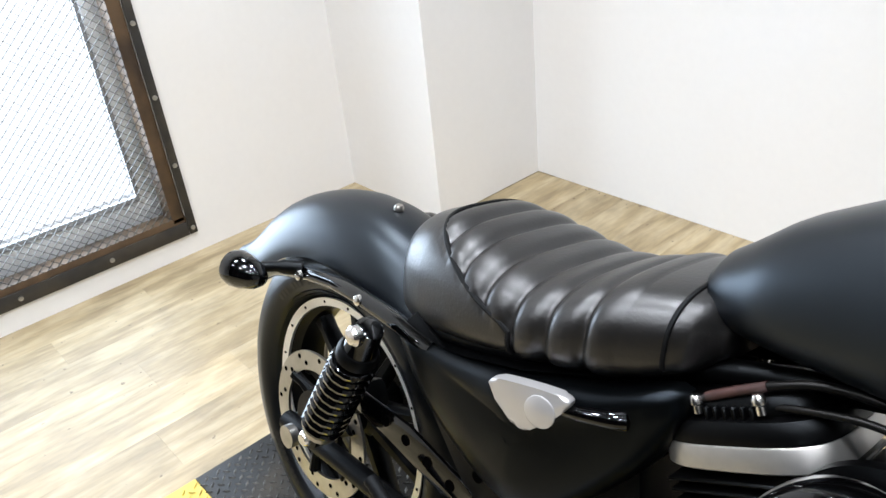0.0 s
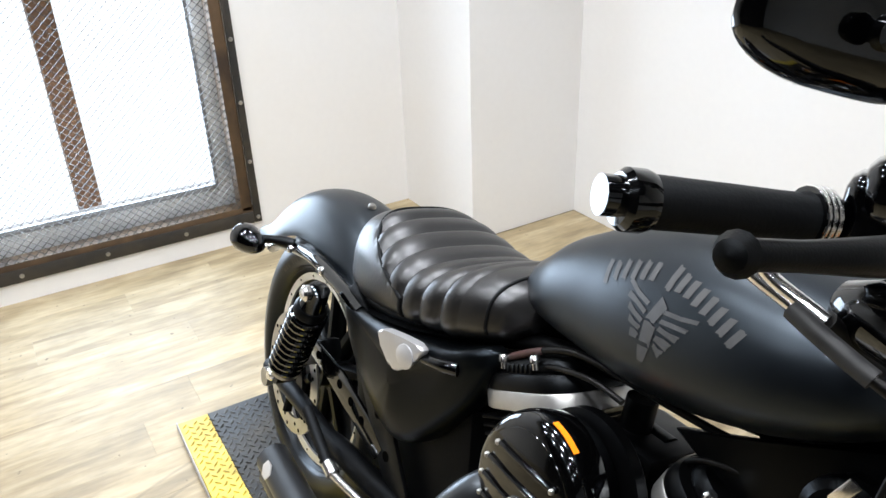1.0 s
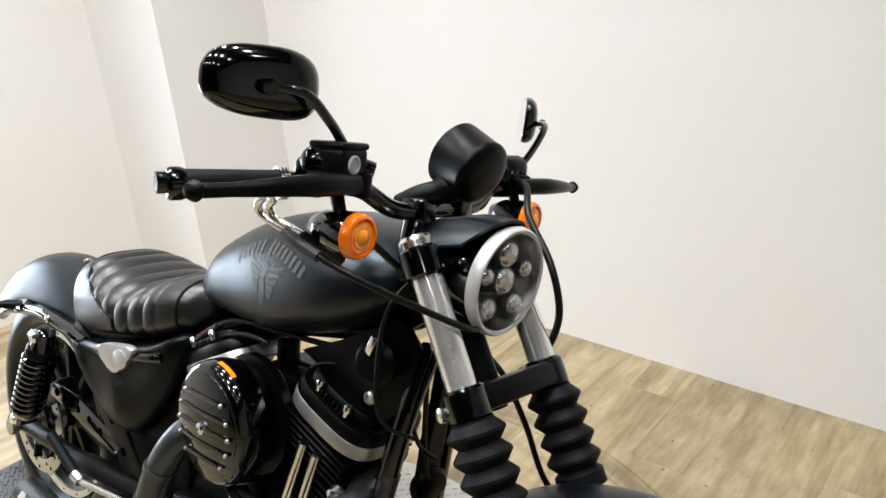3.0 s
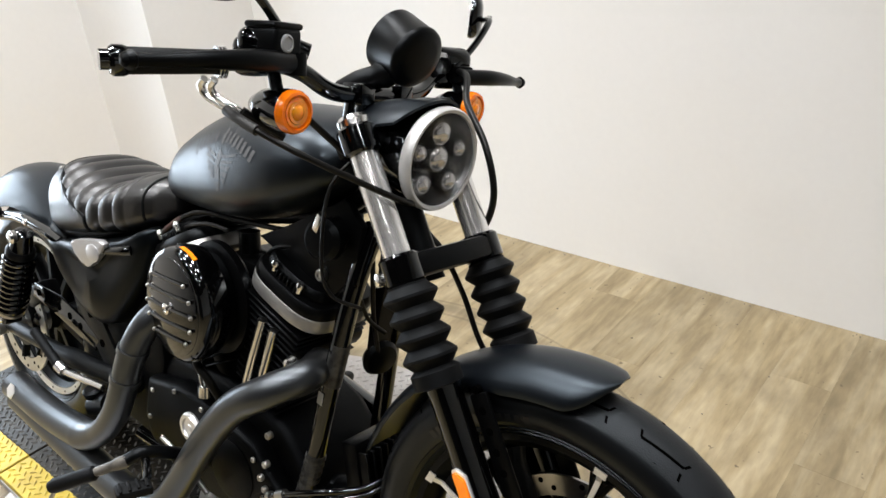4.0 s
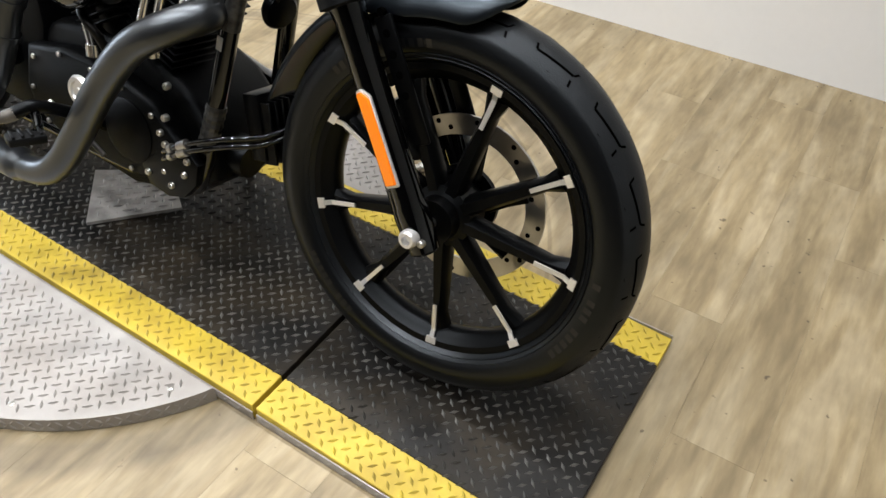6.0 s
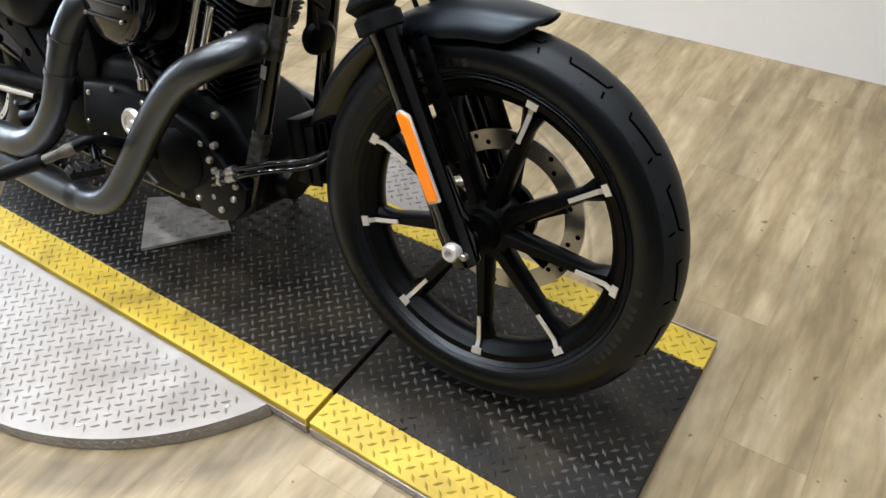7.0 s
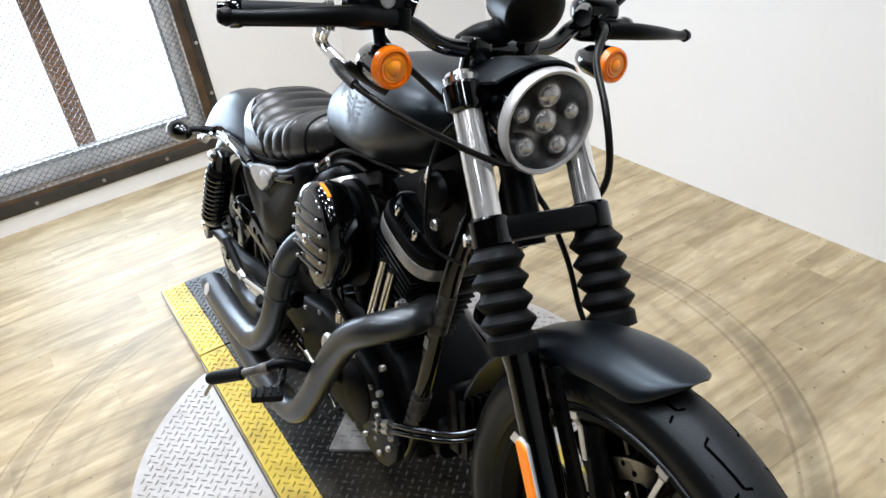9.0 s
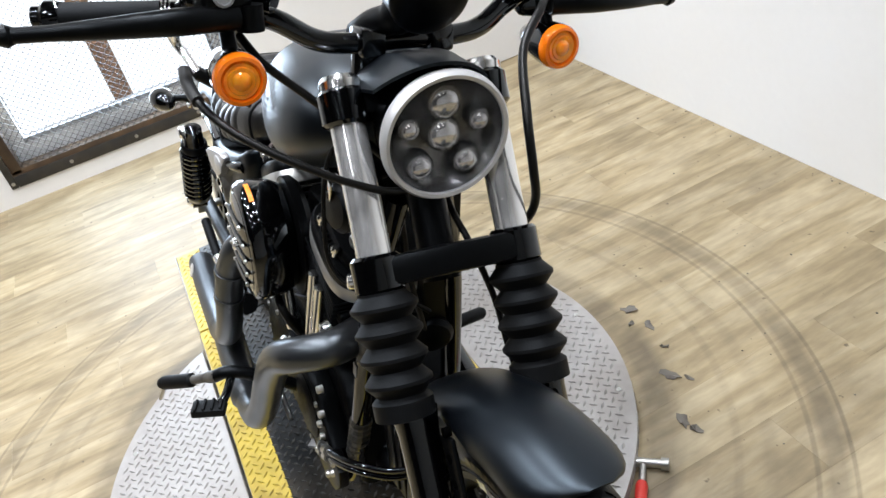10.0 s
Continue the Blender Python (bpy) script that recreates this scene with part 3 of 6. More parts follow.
# ---- motorcycle ----
bike = tagged(new("motorcycle"), "matte black cruiser motorcycle leaning on its side stand", "motorcycle")
bike.matrix_basis = Matrix.Translation((0.8645, -0.0539, 0.3682)) @ pose(0, 0, 0, 0, 0, -0.26) @ pose(0, 0, 0, 0, -1.49) @ pose(0, 0, 0, -13.74) @ Matrix.Translation((-0.755, 0, -0.331))
RAKE = radians(28.5)
UP = Vector((-math.sin(RAKE), 0, math.cos(RAKE)))
FRONT, REAR = Vector((0.755, 0, 0.331)), Vector((-0.755, 0, 0.323))
PIVOT = Vector((0.37, 0, 0.977))


def settled(origin, shift, rx, ry, rz):
    """A small turn about a place and a shift."""
    return Matrix.Translation(Vector(origin) + Vector(shift)) @ pose(0, 0, 0, rx, ry, rz) @ Matrix.Translation(-Vector(origin))


# the steering head is turned a little: the wheel, the fork crown and the bar
STEER = settled(FRONT, (0.0006, -0.0036, -0.0072), 0.13, 1.0, 1.6)
UPPER = settled(PIVOT, (0.013, -0.0102, -0.0015), 0.2, -0.6, -2.9)
BAR_TURN = settled(PIVOT, (0.0, -0.007, -0.0097), -2.5, -0.95, 3.4)


def crowned(name, bm, mats, parent=None, label="", sharp=38):
    return part(name, turned(bm, UPPER), mats, parent or bike, label, sharp)


def steered(name, bm, mats, parent=None, label="", sharp=38):
    return part(name, turned(bm, STEER), mats, parent or bike, label, sharp)


def barred(name, bm, mats, parent=None, label="", sharp=38):
    return part(name, turned(bm, BAR_TURN), mats, parent or bike, label, sharp)


def leg(s, y=0.0, off=0.0):
    """A place s along the fork from the axle, off to its front."""
    return FRONT + UP * s + Vector((0, y, 0)) + off * Vector((math.cos(RAKE), 0, math.sin(RAKE)))


def tyre_profile(radius, bead, half):
    pts = []
    for k in range(-9, 10):
        a = k / 9 * 1.5
        pts.append((radius - half * 0.95 * (1 - math.cos(a)) - (0.004 if abs(k) > 7 else 0), half * math.sin(a) * (1.0 if abs(a) < 1.3 else 0.99)))
    pts = [(bead + 0.006, -half * 0.58), (bead + 0.013, -half * 0.78), (bead + 0.0145, -half * 0.76), (bead + 0.020, -half * 0.86), (bead + 0.0212, -half * 0.83), (bead + 0.026, -half * 0.9)] + pts + [(bead + 0.026, half * 0.9), (bead + 0.0212, half * 0.83), (bead + 0.020, half * 0.86), (bead + 0.0145, half * 0.76), (bead + 0.013, half * 0.78), (bead + 0.006, half * 0.58), (bead - 0.004, half * 0.42), (bead - 0.004, -half * 0.42)]
    return pts


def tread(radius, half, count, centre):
    """Slanting dark strips laid on the tyre's crown, coloured as the grooves' shade."""
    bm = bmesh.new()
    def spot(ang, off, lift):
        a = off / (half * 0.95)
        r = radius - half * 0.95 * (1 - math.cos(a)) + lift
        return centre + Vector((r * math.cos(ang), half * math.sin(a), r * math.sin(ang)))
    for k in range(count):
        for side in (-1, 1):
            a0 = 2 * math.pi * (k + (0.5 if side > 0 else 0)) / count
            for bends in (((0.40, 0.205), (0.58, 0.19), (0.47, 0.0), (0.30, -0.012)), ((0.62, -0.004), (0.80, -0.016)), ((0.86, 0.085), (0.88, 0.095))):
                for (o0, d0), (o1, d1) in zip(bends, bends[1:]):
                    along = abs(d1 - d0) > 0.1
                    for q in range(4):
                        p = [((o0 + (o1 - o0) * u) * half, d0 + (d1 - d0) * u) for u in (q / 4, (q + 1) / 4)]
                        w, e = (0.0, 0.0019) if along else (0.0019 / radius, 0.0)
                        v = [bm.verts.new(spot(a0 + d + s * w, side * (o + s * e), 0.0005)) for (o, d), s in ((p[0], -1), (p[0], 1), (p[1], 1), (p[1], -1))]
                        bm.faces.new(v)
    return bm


def wheel(name, centre, radius, bead, half, fn, spokes, phase, disc_y, disc_r, label):
    hub = fn(name, lathe([(0.018, -0.052), (0.036, -0.052), (0.038, -0.03), (0.052, -0.022), (0.052, 0.03), (0.04, 0.05), (0.018, 0.05)], centre, (0, 1, 0), 32), SATIN, None, label)
    carcass = lathe(tyre_profile(radius, bead, half), centre, (0, 1, 0), 96, closed=True)
    for f in carcass.faces:
        p = f.calc_center_median() - centre
        f.material_index = int(math.hypot(p.x, p.z) < radius - half * 0.50)
    tyre = fn("tyre", carcass, (TYRE, SIDEWALL), hub, "black rubber tyre with a dusty scuffed crown", 60)
    tagged(fn("tread_groove", tread(radius, half, 18, centre), SHADE_BLACK, tyre), kind="stuff")
    # moulded marks on the right side wall, as plain bars
    marks = bmesh.new()
    for start, count in ((100, 13), (215, 9), (330, 11)):
        for k in range(count):
            if k in (5, 9):
                continue
            a = radians(start + 3.1 * k)
            quad = []
            for da, rr, off in ((-0.017, bead + 0.030, 0.925), (0.017, bead + 0.030, 0.925), (0.017, bead + 0.043, 0.985), (-0.017, bead + 0.043, 0.985)):
                quad.append(marks.verts.new(centre + Vector((rr * math.cos(a + da), -half * off - 0.0012, rr * math.sin(a + da)))))
            marks.faces.new(quad)
    tagged(fn("side_wall_mark", marks, MARK, tyre), kind="stuff")
    w = half * 0.56
    fn("rim", lathe([(bead + 0.007, -w), (bead + 0.006, -w - 0.004), (bead - 0.004, -w - 0.002), (bead - 0.012, -w + 0.008), (bead - 0.02, -w + 0.014), (bead - 0.024, 0), (bead - 0.02, w - 0.014), (bead - 0.012, w - 0.008), (bead - 0.004, w + 0.002), (bead + 0.006, w + 0.004), (bead + 0.007, w), (bead - 0.006, w * 0.6), (bead - 0.006, -w * 0.6)], centre, (0, 1, 0), 72, closed=True), SATIN, hub, "black cast rim")
    for k in range(spokes):
        a = radians(phase) + 2 * math.pi * k / spokes
        r0, r1 = 0.04, bead - 0.022
        rings = []
        for q in range(7):
            t = q / 6
            r = r0 + (r1 - r0) * t
            wide = 0.0155 - 0.006 * t + 0.01 * max(0, t - 0.85) / 0.15
            deep = 0.021 - 0.006 * t
            y = -0.006 + 0.004 * t
            ring = [(r, -wide, y - deep * 0.5), (r, -wide * 0.55, y - deep), (r, wide * 0.55, y - deep), (r, wide, y - deep * 0.5), (r, wide, y + deep * 0.5), (r, wide * 0.5, y + deep), (r, -wide * 0.5, y + deep), (r, -wide, y + deep * 0.5)]
            rings.append([centre + Vector((p * math.cos(a) - s * math.sin(a), yy, p * math.sin(a) + s * math.cos(a))) for p, s, yy in ring])
        spoke = fn("spoke", loft(rings), SATIN, hub)
        if bead > 0.22:
            def strip(ra, rb, wa, wb, ya, yb):
                v = [(ra, -wa, ya), (ra, wa, ya), (rb, wb, yb), (rb, -wb, yb)]
                tops = [centre + Vector((p * math.cos(a) - s * math.sin(a), yy, p * math.sin(a) + s * math.cos(a))) for p, s, yy in v]
                lows = [p + Vector((0, 0.003, 0)) for p in tops]
                return loft([tops, lows])
            tip = join(strip(bead - 0.07, bead - 0.02, 0.0034, 0.0038, -0.026, -0.0245), strip(bead - 0.02, bead - 0.0075, 0.0038, 0.0042, -0.0248, -w - 0.003), strip(bead - 0.0085, bead + 0.003, 0.009, 0.0095, -w - 0.003, -w - 0.0055))
            fn("machined_tip", tip, MACHINED, spoke, "bright machined spoke tip")
    # brake disc with its carrier
    ring = fn("brake_disc", lathe([(disc_r - 0.034, disc_y - 0.0025), (disc_r, disc_y - 0.0025), (disc_r, disc_y + 0.0025), (disc_r - 0.034, disc_y + 0.0025)], centre, (0, 1, 0), 64, closed=True), STEEL, hub, "bare steel drilled brake disc")
    side = -1 if disc_y < 0 else 1
    # Near-black plugs stand for the dark inside the disc's drilled holes.
    for k in range(24):
        a = 2 * math.pi * k / 24
        for q, rr in enumerate((disc_r - 0.009, disc_r - 0.022)):
            aa = a + q * 0.11
            if (k + q) % 2 == 0:
                p = centre + Vector((rr * math.cos(aa), disc_y, rr * math.sin(aa)))
                fn("disc_hole", lathe([(0.0045, -0.0031), (0.0045, 0.0031)], p, (0, 1, 0), 8), SHADE_BLACK, ring)
    carrier = fn("disc_carrier", lathe([(0.03, disc_y - 0.006), (0.062, disc_y - 0.006), (0.062, disc_y + 0.004), (0.03, disc_y + 0.004)], centre, (0, 1, 0), 32, closed=True), SATIN, hub)
    for k in range(6):
        a = 2 * math.pi * k / 6 + 0.2
        fn("carrier_arm", tube([centre + Vector((r * math.cos(a + d), disc_y - side * o, r * math.sin(a + d))) for r, d, o in ((0.05, 0, 0.01), (0.08, 0.12, 0.004), (disc_r - 0.03, 0.2, 0))], [0.012, 0.009, 0.011], 8), SATIN, hub)
    return hub


def fixed(name, bm, mats, parent=None, label="", sharp=38):
    return part(name, bm, mats, parent or bike, label, sharp)


wheel("front_wheel", FRONT, 0.327, 0.2385, 0.051, steered, 9, 75.5, 0.056, 0.146, "black nine-spoke cast front wheel")
rear_hub = wheel("rear_wheel", REAR, 0.323, 0.208, 0.075, fixed, 9, 20, -0.104, 0.132, "black nine-spoke cast rear wheel")
edge = fixed("rim_edge", lathe([(0.197, -0.049), (0.2125, -0.052), (0.2125, -0.047), (0.197, -0.044)], REAR, (0, 1, 0), 72, closed=True), MACHINED, rear_hub, "bright machined rim edge with small rivets")
for k in range(18):
    a = 2 * math.pi * (k + 0.5) / 18
    fixed("rim_rivet", lathe([(0.0025, -0.001), (0.0025, 0.0012), (0.001, 0.0016)], REAR + Vector((0.205 * math.cos(a), -0.0505, 0.205 * math.sin(a))), (0, -1, 0), 8), SHADE_BLACK, edge)

# fork
axle = lathe([(0.009, -0.112), (0.014, -0.112), (0.014, -0.105), (0.009, -0.103), (0.009, 0.115)], FRONT, (0, 1, 0), 16)
steered("axle", axle, STEEL, None, "bare steel front axle")
steered("axle_nut", lathe([(0.006, 0.0), (0.0135, 0.0), (0.015, 0.004), (0.015, 0.02), (0.012, 0.024), (0.0075, 0.024), (0.0065, 0.012), (0.001, 0.012)], FRONT + Vector((0, -0.104, 0)), (0, -1, 0), 20), MACHINED, None, "bright aluminium axle end cap")
for y in (-0.0895, 0.084):
    out = -1 if y < 0 else 1
    slider = steered("fork_slider", join(tube([leg(s, y) for s in (-0.035, -0.03, 0.0, 0.04, 0.05, 0.32, 0.345)], [0.018, 0.024, 0.026, 0.0265, 0.0245, 0.0245, 0.028], 20),
        tube([leg(s, y * 0.99, -0.022) for s in (-0.02, 0.02, 0.06, 0.2)], [0.01, 0.013, 0.012, 0.009], 10)), GLOSS, None, "gloss black fork slider")
    steered("slider_bolt", bolt(tuple(leg(-0.012, y + out * 0.024, 0.016)), (0, out, 0), 0.006, 0.006), STEEL, slider)
    prof = []
    n = 4
    for k in range(n * 2 + 1):
        prof.append(leg(0.366 + 0.115 * k / (n * 2), y))
    path2, rad2 = [], []
    for k, p in enumerate(prof):
        if k % 2 == 1:
            path2 += [p - UP * 0.002, p + UP * 0.002]
            rad2 += [0.0395, 0.0395]
        else:
            path2.append(p)
            rad2.append(0.0285)
    path2 = [leg(0.338, y), leg(0.34, y), leg(0.36, y)] + path2 + [leg(0.484, y)]
    rad2 = [0.028, 0.0355, 0.0355] + rad2 + [0.0285]
    crowned("fork_gaiter", tube(path2, rad2, 28), RUBBER, None, "ribbed black rubber fork gaiter", 25)
    crowned("fork_tube", tube([leg(s, y) for s in (0.47, 0.69)], 0.0205, 24), FORK, None, "chrome fork tube")
    crowned("fork_cap", lathe([(0.012, 0.0), (0.024, 0.0), (0.0245, 0.012), (0.02, 0.018), (0.01, 0.02)], leg(0.712, y), UP, 24), CHROME, None, "chrome fork cap")
    for s0, s1, r in ((0.483, 0.526, 0.0295), (0.674, 0.715, 0.0285)):
        crowned("clamp_collar", tube([leg(s0, y), leg(s0 + 0.004, y), leg(s1 - 0.004, y), leg(s1, y)], [r - 0.004, r, r, r - 0.004], 24), GLOSS)
    crowned("clamp_bolt", lathe([(0.006, 0), (0.0095, 0.0), (0.0095, 0.008), (0.006, 0.01)], leg(0.5, y + out * 0.022, -0.022), (-0.3, out, 0), 12), CHROME)
crowned("lower_fork_bridge", box((0, 0, 0), (0.05, 0.17, 0.034), 0.006, Matrix.Translation(leg(0.505, 0, 0.002)) @ Matrix.Rotation(-RAKE, 4, "Y")), SATIN, None, "satin black lower fork bridge")
crowned("upper_fork_bridge", box((0, 0, 0), (0.07, 0.19, 0.026), 0.006, Matrix.Translation(leg(0.695, 0, -0.015)) @ Matrix.Rotation(-RAKE, 4, "Y")), SATIN)
crowned("steering_stem", tube([leg(0.48, 0, -0.045), leg(0.72, 0, -0.045)], 0.024, 16), SATIN)
# side reflector on the right slider
def slab(s0, s1, wide, y, deep):
    a = [leg(s0, y, -wide), leg(s0, y, wide), leg(s1 - 0.012, y, wide), leg(s1, y, -wide * 0.2), leg(s1 - 0.002, y, -wide)]
    b = [p + Vector((0, deep, 0)) for p in a]
    bm = loft([a, b])
    bmesh.ops.bevel(bm, geom=bm.edges[:], offset=0.0015, segments=2, affect="EDGES")
    return bm
steered("reflector_backing", slab(0.080, 0.229, 0.0115, -0.1185, 0.006), MACHINED)
steered("side_reflector", slab(0.084, 0.225, 0.0095, -0.122, 0.005), REFLECTOR, None, "orange side reflector on the fork")

# front fender
def arch(centre, radius, a0, a1, half, drop, steps=28, thick=0.003, taper=0.25, tongue=0.0):
    rings = []
    for k in range(steps + 1):
        t = k / steps
        a = radians(a0 + (a1 - a0) * t)
        end = max(0.0, 1 - min(t, 1 - t) / 0.12)
        hw = half * (1 - taper * end * end)
        dp = drop * (1 - 0.75 * end * end)
        if tongue and t < tongue:
            k2 = max(0.05, 1 - (1 - t / tongue) ** 2.4) ** 0.5
            hw, dp = half * k2, drop * k2 * k2
        if tongue and t > 0.3:
            slim = min(1.0, (t - 0.3) / 0.3)
            hw, dp = hw * (1 - 0.16 * slim), dp * (1 - 0.6 * slim)
        ring = []
        for q in range(-8, 9):
            u = q / 8
            y = hw * math.sin(u * math.pi / 2) if abs(u) < 0.999 else hw * u
            r = radius - dp * (1 - math.cos(u * math.pi / 2)) ** 1.1
            ring.append(centre + Vector((r * math.cos(a), y, r * math.sin(a))))
        inner = [centre + (p - centre) * (1 - thick / radius) for p in ring[::-1]]
        rings.append(ring + inner)
    return loft(rings)


steered("front_fender", arch(FRONT, 0.360, 80, 165, 0.066, 0.045, 44, tongue=0.13), MATTE, None, "matte black front fender")
for y in (-0.071, 0.071):
    br = []
    for q in range(5):
        br.append(leg(0.20 + 0.03 * q, y, 0.052))
    stay = steered("fender_stay", box((0, 0, 0), (0.03, 0.007, 0.19), 0.003, Matrix.Translation(leg(0.22, y, 0.04)) @ Matrix.Rotation(-RAKE, 4, "Y")), SATIN)
    # The stay isn't pierced: dark plugs give the shade of its holes.
    for p in br:
        steered("stay_hole", lathe([(0.006, -0.0042), (0.006, 0.0042)], p - Vector((math.cos(RAKE), 0, math.sin(RAKE))) * 0.012, (0, 1, 0), 10), SHADE_BLACK, stay)
steered("brake_caliper", join(box(tuple(FRONT + Vector((-0.11, 0.068, 0.095))), (0.055, 0.07, 0.11), 0.012, Matrix.Rotation(radians(-40), 4, "Y")), box(tuple(FRONT + Vector((-0.085, 0.05, 0.07))), (0.03, 0.03, 0.1), 0.008, Matrix.Rotation(radians(-40), 4, "Y"))), SATIN)

# headlight
HL = Vector((0.488, 0.006, 0.9165))
HAX = Vector((0.99, 0.03, -0.115)).normalized()
bowl = crowned("headlight", lathe([(0.001, -0.121), (0.02, -0.12), (0.045, -0.112), (0.062, -0.085), (0.0685, -0.04), (0.0705, 0.0)], HL, HAX, 40, caps=False), GLOSS, None, "round headlight in a gloss black shell")
crowned("trim_ring", lathe([(0.0695, -0.008), (0.0745, -0.008), (0.0772, 0.0), (0.0762, 0.008), (0.0735, 0.0115), (0.0692, 0.0105), (0.0682, 0.007), (0.069, 0.003)], HL, HAX, 56, closed=True), SILVER, bowl, "silver headlight trim ring")
crowned("reflector_bowl", lathe([(0.0688, 0.006), (0.067, 0.002), (0.060, -0.010), (0.035, -0.022), (0.001, -0.024)], HL, HAX, 40, caps=False), LENS_DARK, bowl)
hf = axis_frame(HL, HAX)
for u, v, r in ((0, 0.038, 0.0205), (0, 0.0, 0.0205), (-0.042, 0.012, 0.0135), (0.042, 0.012, 0.0135), (-0.028, -0.036, 0.0165), (0.028, -0.036, 0.0165)):
    c = hf @ Vector((u, v, -0.005))
    pod = crowned("led_projector", lathe([(r * 1.02, -0.016), (r * 1.02, 0.0), (r * 0.97, 0.002), (r * 0.93, 0.0005)], c, HAX, 24), LENS_DARK, bowl)
    crowned("projector_lens", lathe([(r * 0.93, 0.0), (r * 0.82, 0.0055), (r * 0.55, 0.0095), (r * 0.2, 0.0115), (0.0005, 0.0118)], c, HAX, 24), LED_CHIP, pod)
lens = crowned("lens", lathe([(0.0684, 0.008), (0.067, 0.0112), (0.052, 0.017), (0.02, 0.0205), (0.001, 0.021)], HL, HAX, 48, caps=False), GLASS, bowl, "clear curved headlight lens")
lens.visible_shadow = False
# visor over the headlight
rings = []
for k in range(11):
    t = k / 10
    x = 0.376 + 0.122 * t
    r = 0.079 + 0.0085 * math.sin(math.pi * (0.15 + 0.6 * t))
    ring = []
    for q in range(-10, 11):
        u = q / 10
        a = radians(90 + u * (58 - 8 * t))
        crease = 1 + 0.06 * math.exp(-((abs(u) - 0.35) / 0.12) ** 2) * math.sin(math.pi * min(1, 0.1 + t * 0.9))
        ring.append(Vector((x - 0.03 * u * u * t, r * 1.04 * math.cos(a), HL.z - 0.012 * (1 - t) + r * crease * math.sin(a))))
    rings.append(ring + [p - Vector((0, 0, 0.004)) for p in ring[::-1]])
crowned("headlight_visor", loft(rings), MATTE, None, "satin black visor over the headlight")

# gauge
GA = Vector((-0.92, 0.0, 0.40)).normalized()
gauge = crowned("speedometer", lathe([(0.001, -0.059), (0.03, -0.058), (0.042, -0.055), (0.0465, -0.051), (0.0475, -0.047), (0.0475, -0.044), (0.0468, -0.043), (0.0485, 0.0), (0.0485, 0.008), (0.045, 0.01)], Vector((0.383, 0.016, 1.074)), GA, 40), SATIN, None, "round satin black speedometer housing")
crowned("dial", lathe([(0.001, 0.0102), (0.045, 0.0102), (0.045, 0.0112), (0.001, 0.0112)], Vector((0.383, 0.016, 1.074)), GA, 32), GLOSS, gauge)
crowned("gauge_bracket", tube(curve([(0.405, 0.008, 1.05), (0.385, -0.012, 1.028), (0.358, -0.03, 1.016), (0.33, -0.04, 1.0)], 5), [0.022] * 6 + [0.018] * 10, 14), SATIN)

# handlebar, grips, levers
bar_half = [(0.375, 0.0, 1.005), (0.375, 0.07, 1.005), (0.372, 0.11, 1.012), (0.362, 0.15, 1.034), (0.348, 0.19, 1.043), (0.318, 0.27, 1.041), (0.267, 0.385, 1.036)]
barred("handlebar", tube(curve([(x, -y, z + 0.0005 * min(1, y / 0.25)) for x, y, z in bar_half[:0:-1]] + bar_half, 6), 0.0125, 14), GLOSS, None, "gloss black handlebar")
for y in (-0.045, 0.045):
    barred("bar_riser", join(tube([(0.365, y, 0.955), (0.373, y, 1.0)], 0.019, 14), box((0.375, y, 1.006), (0.042, 0.032, 0.034), 0.006)), GLOSS)
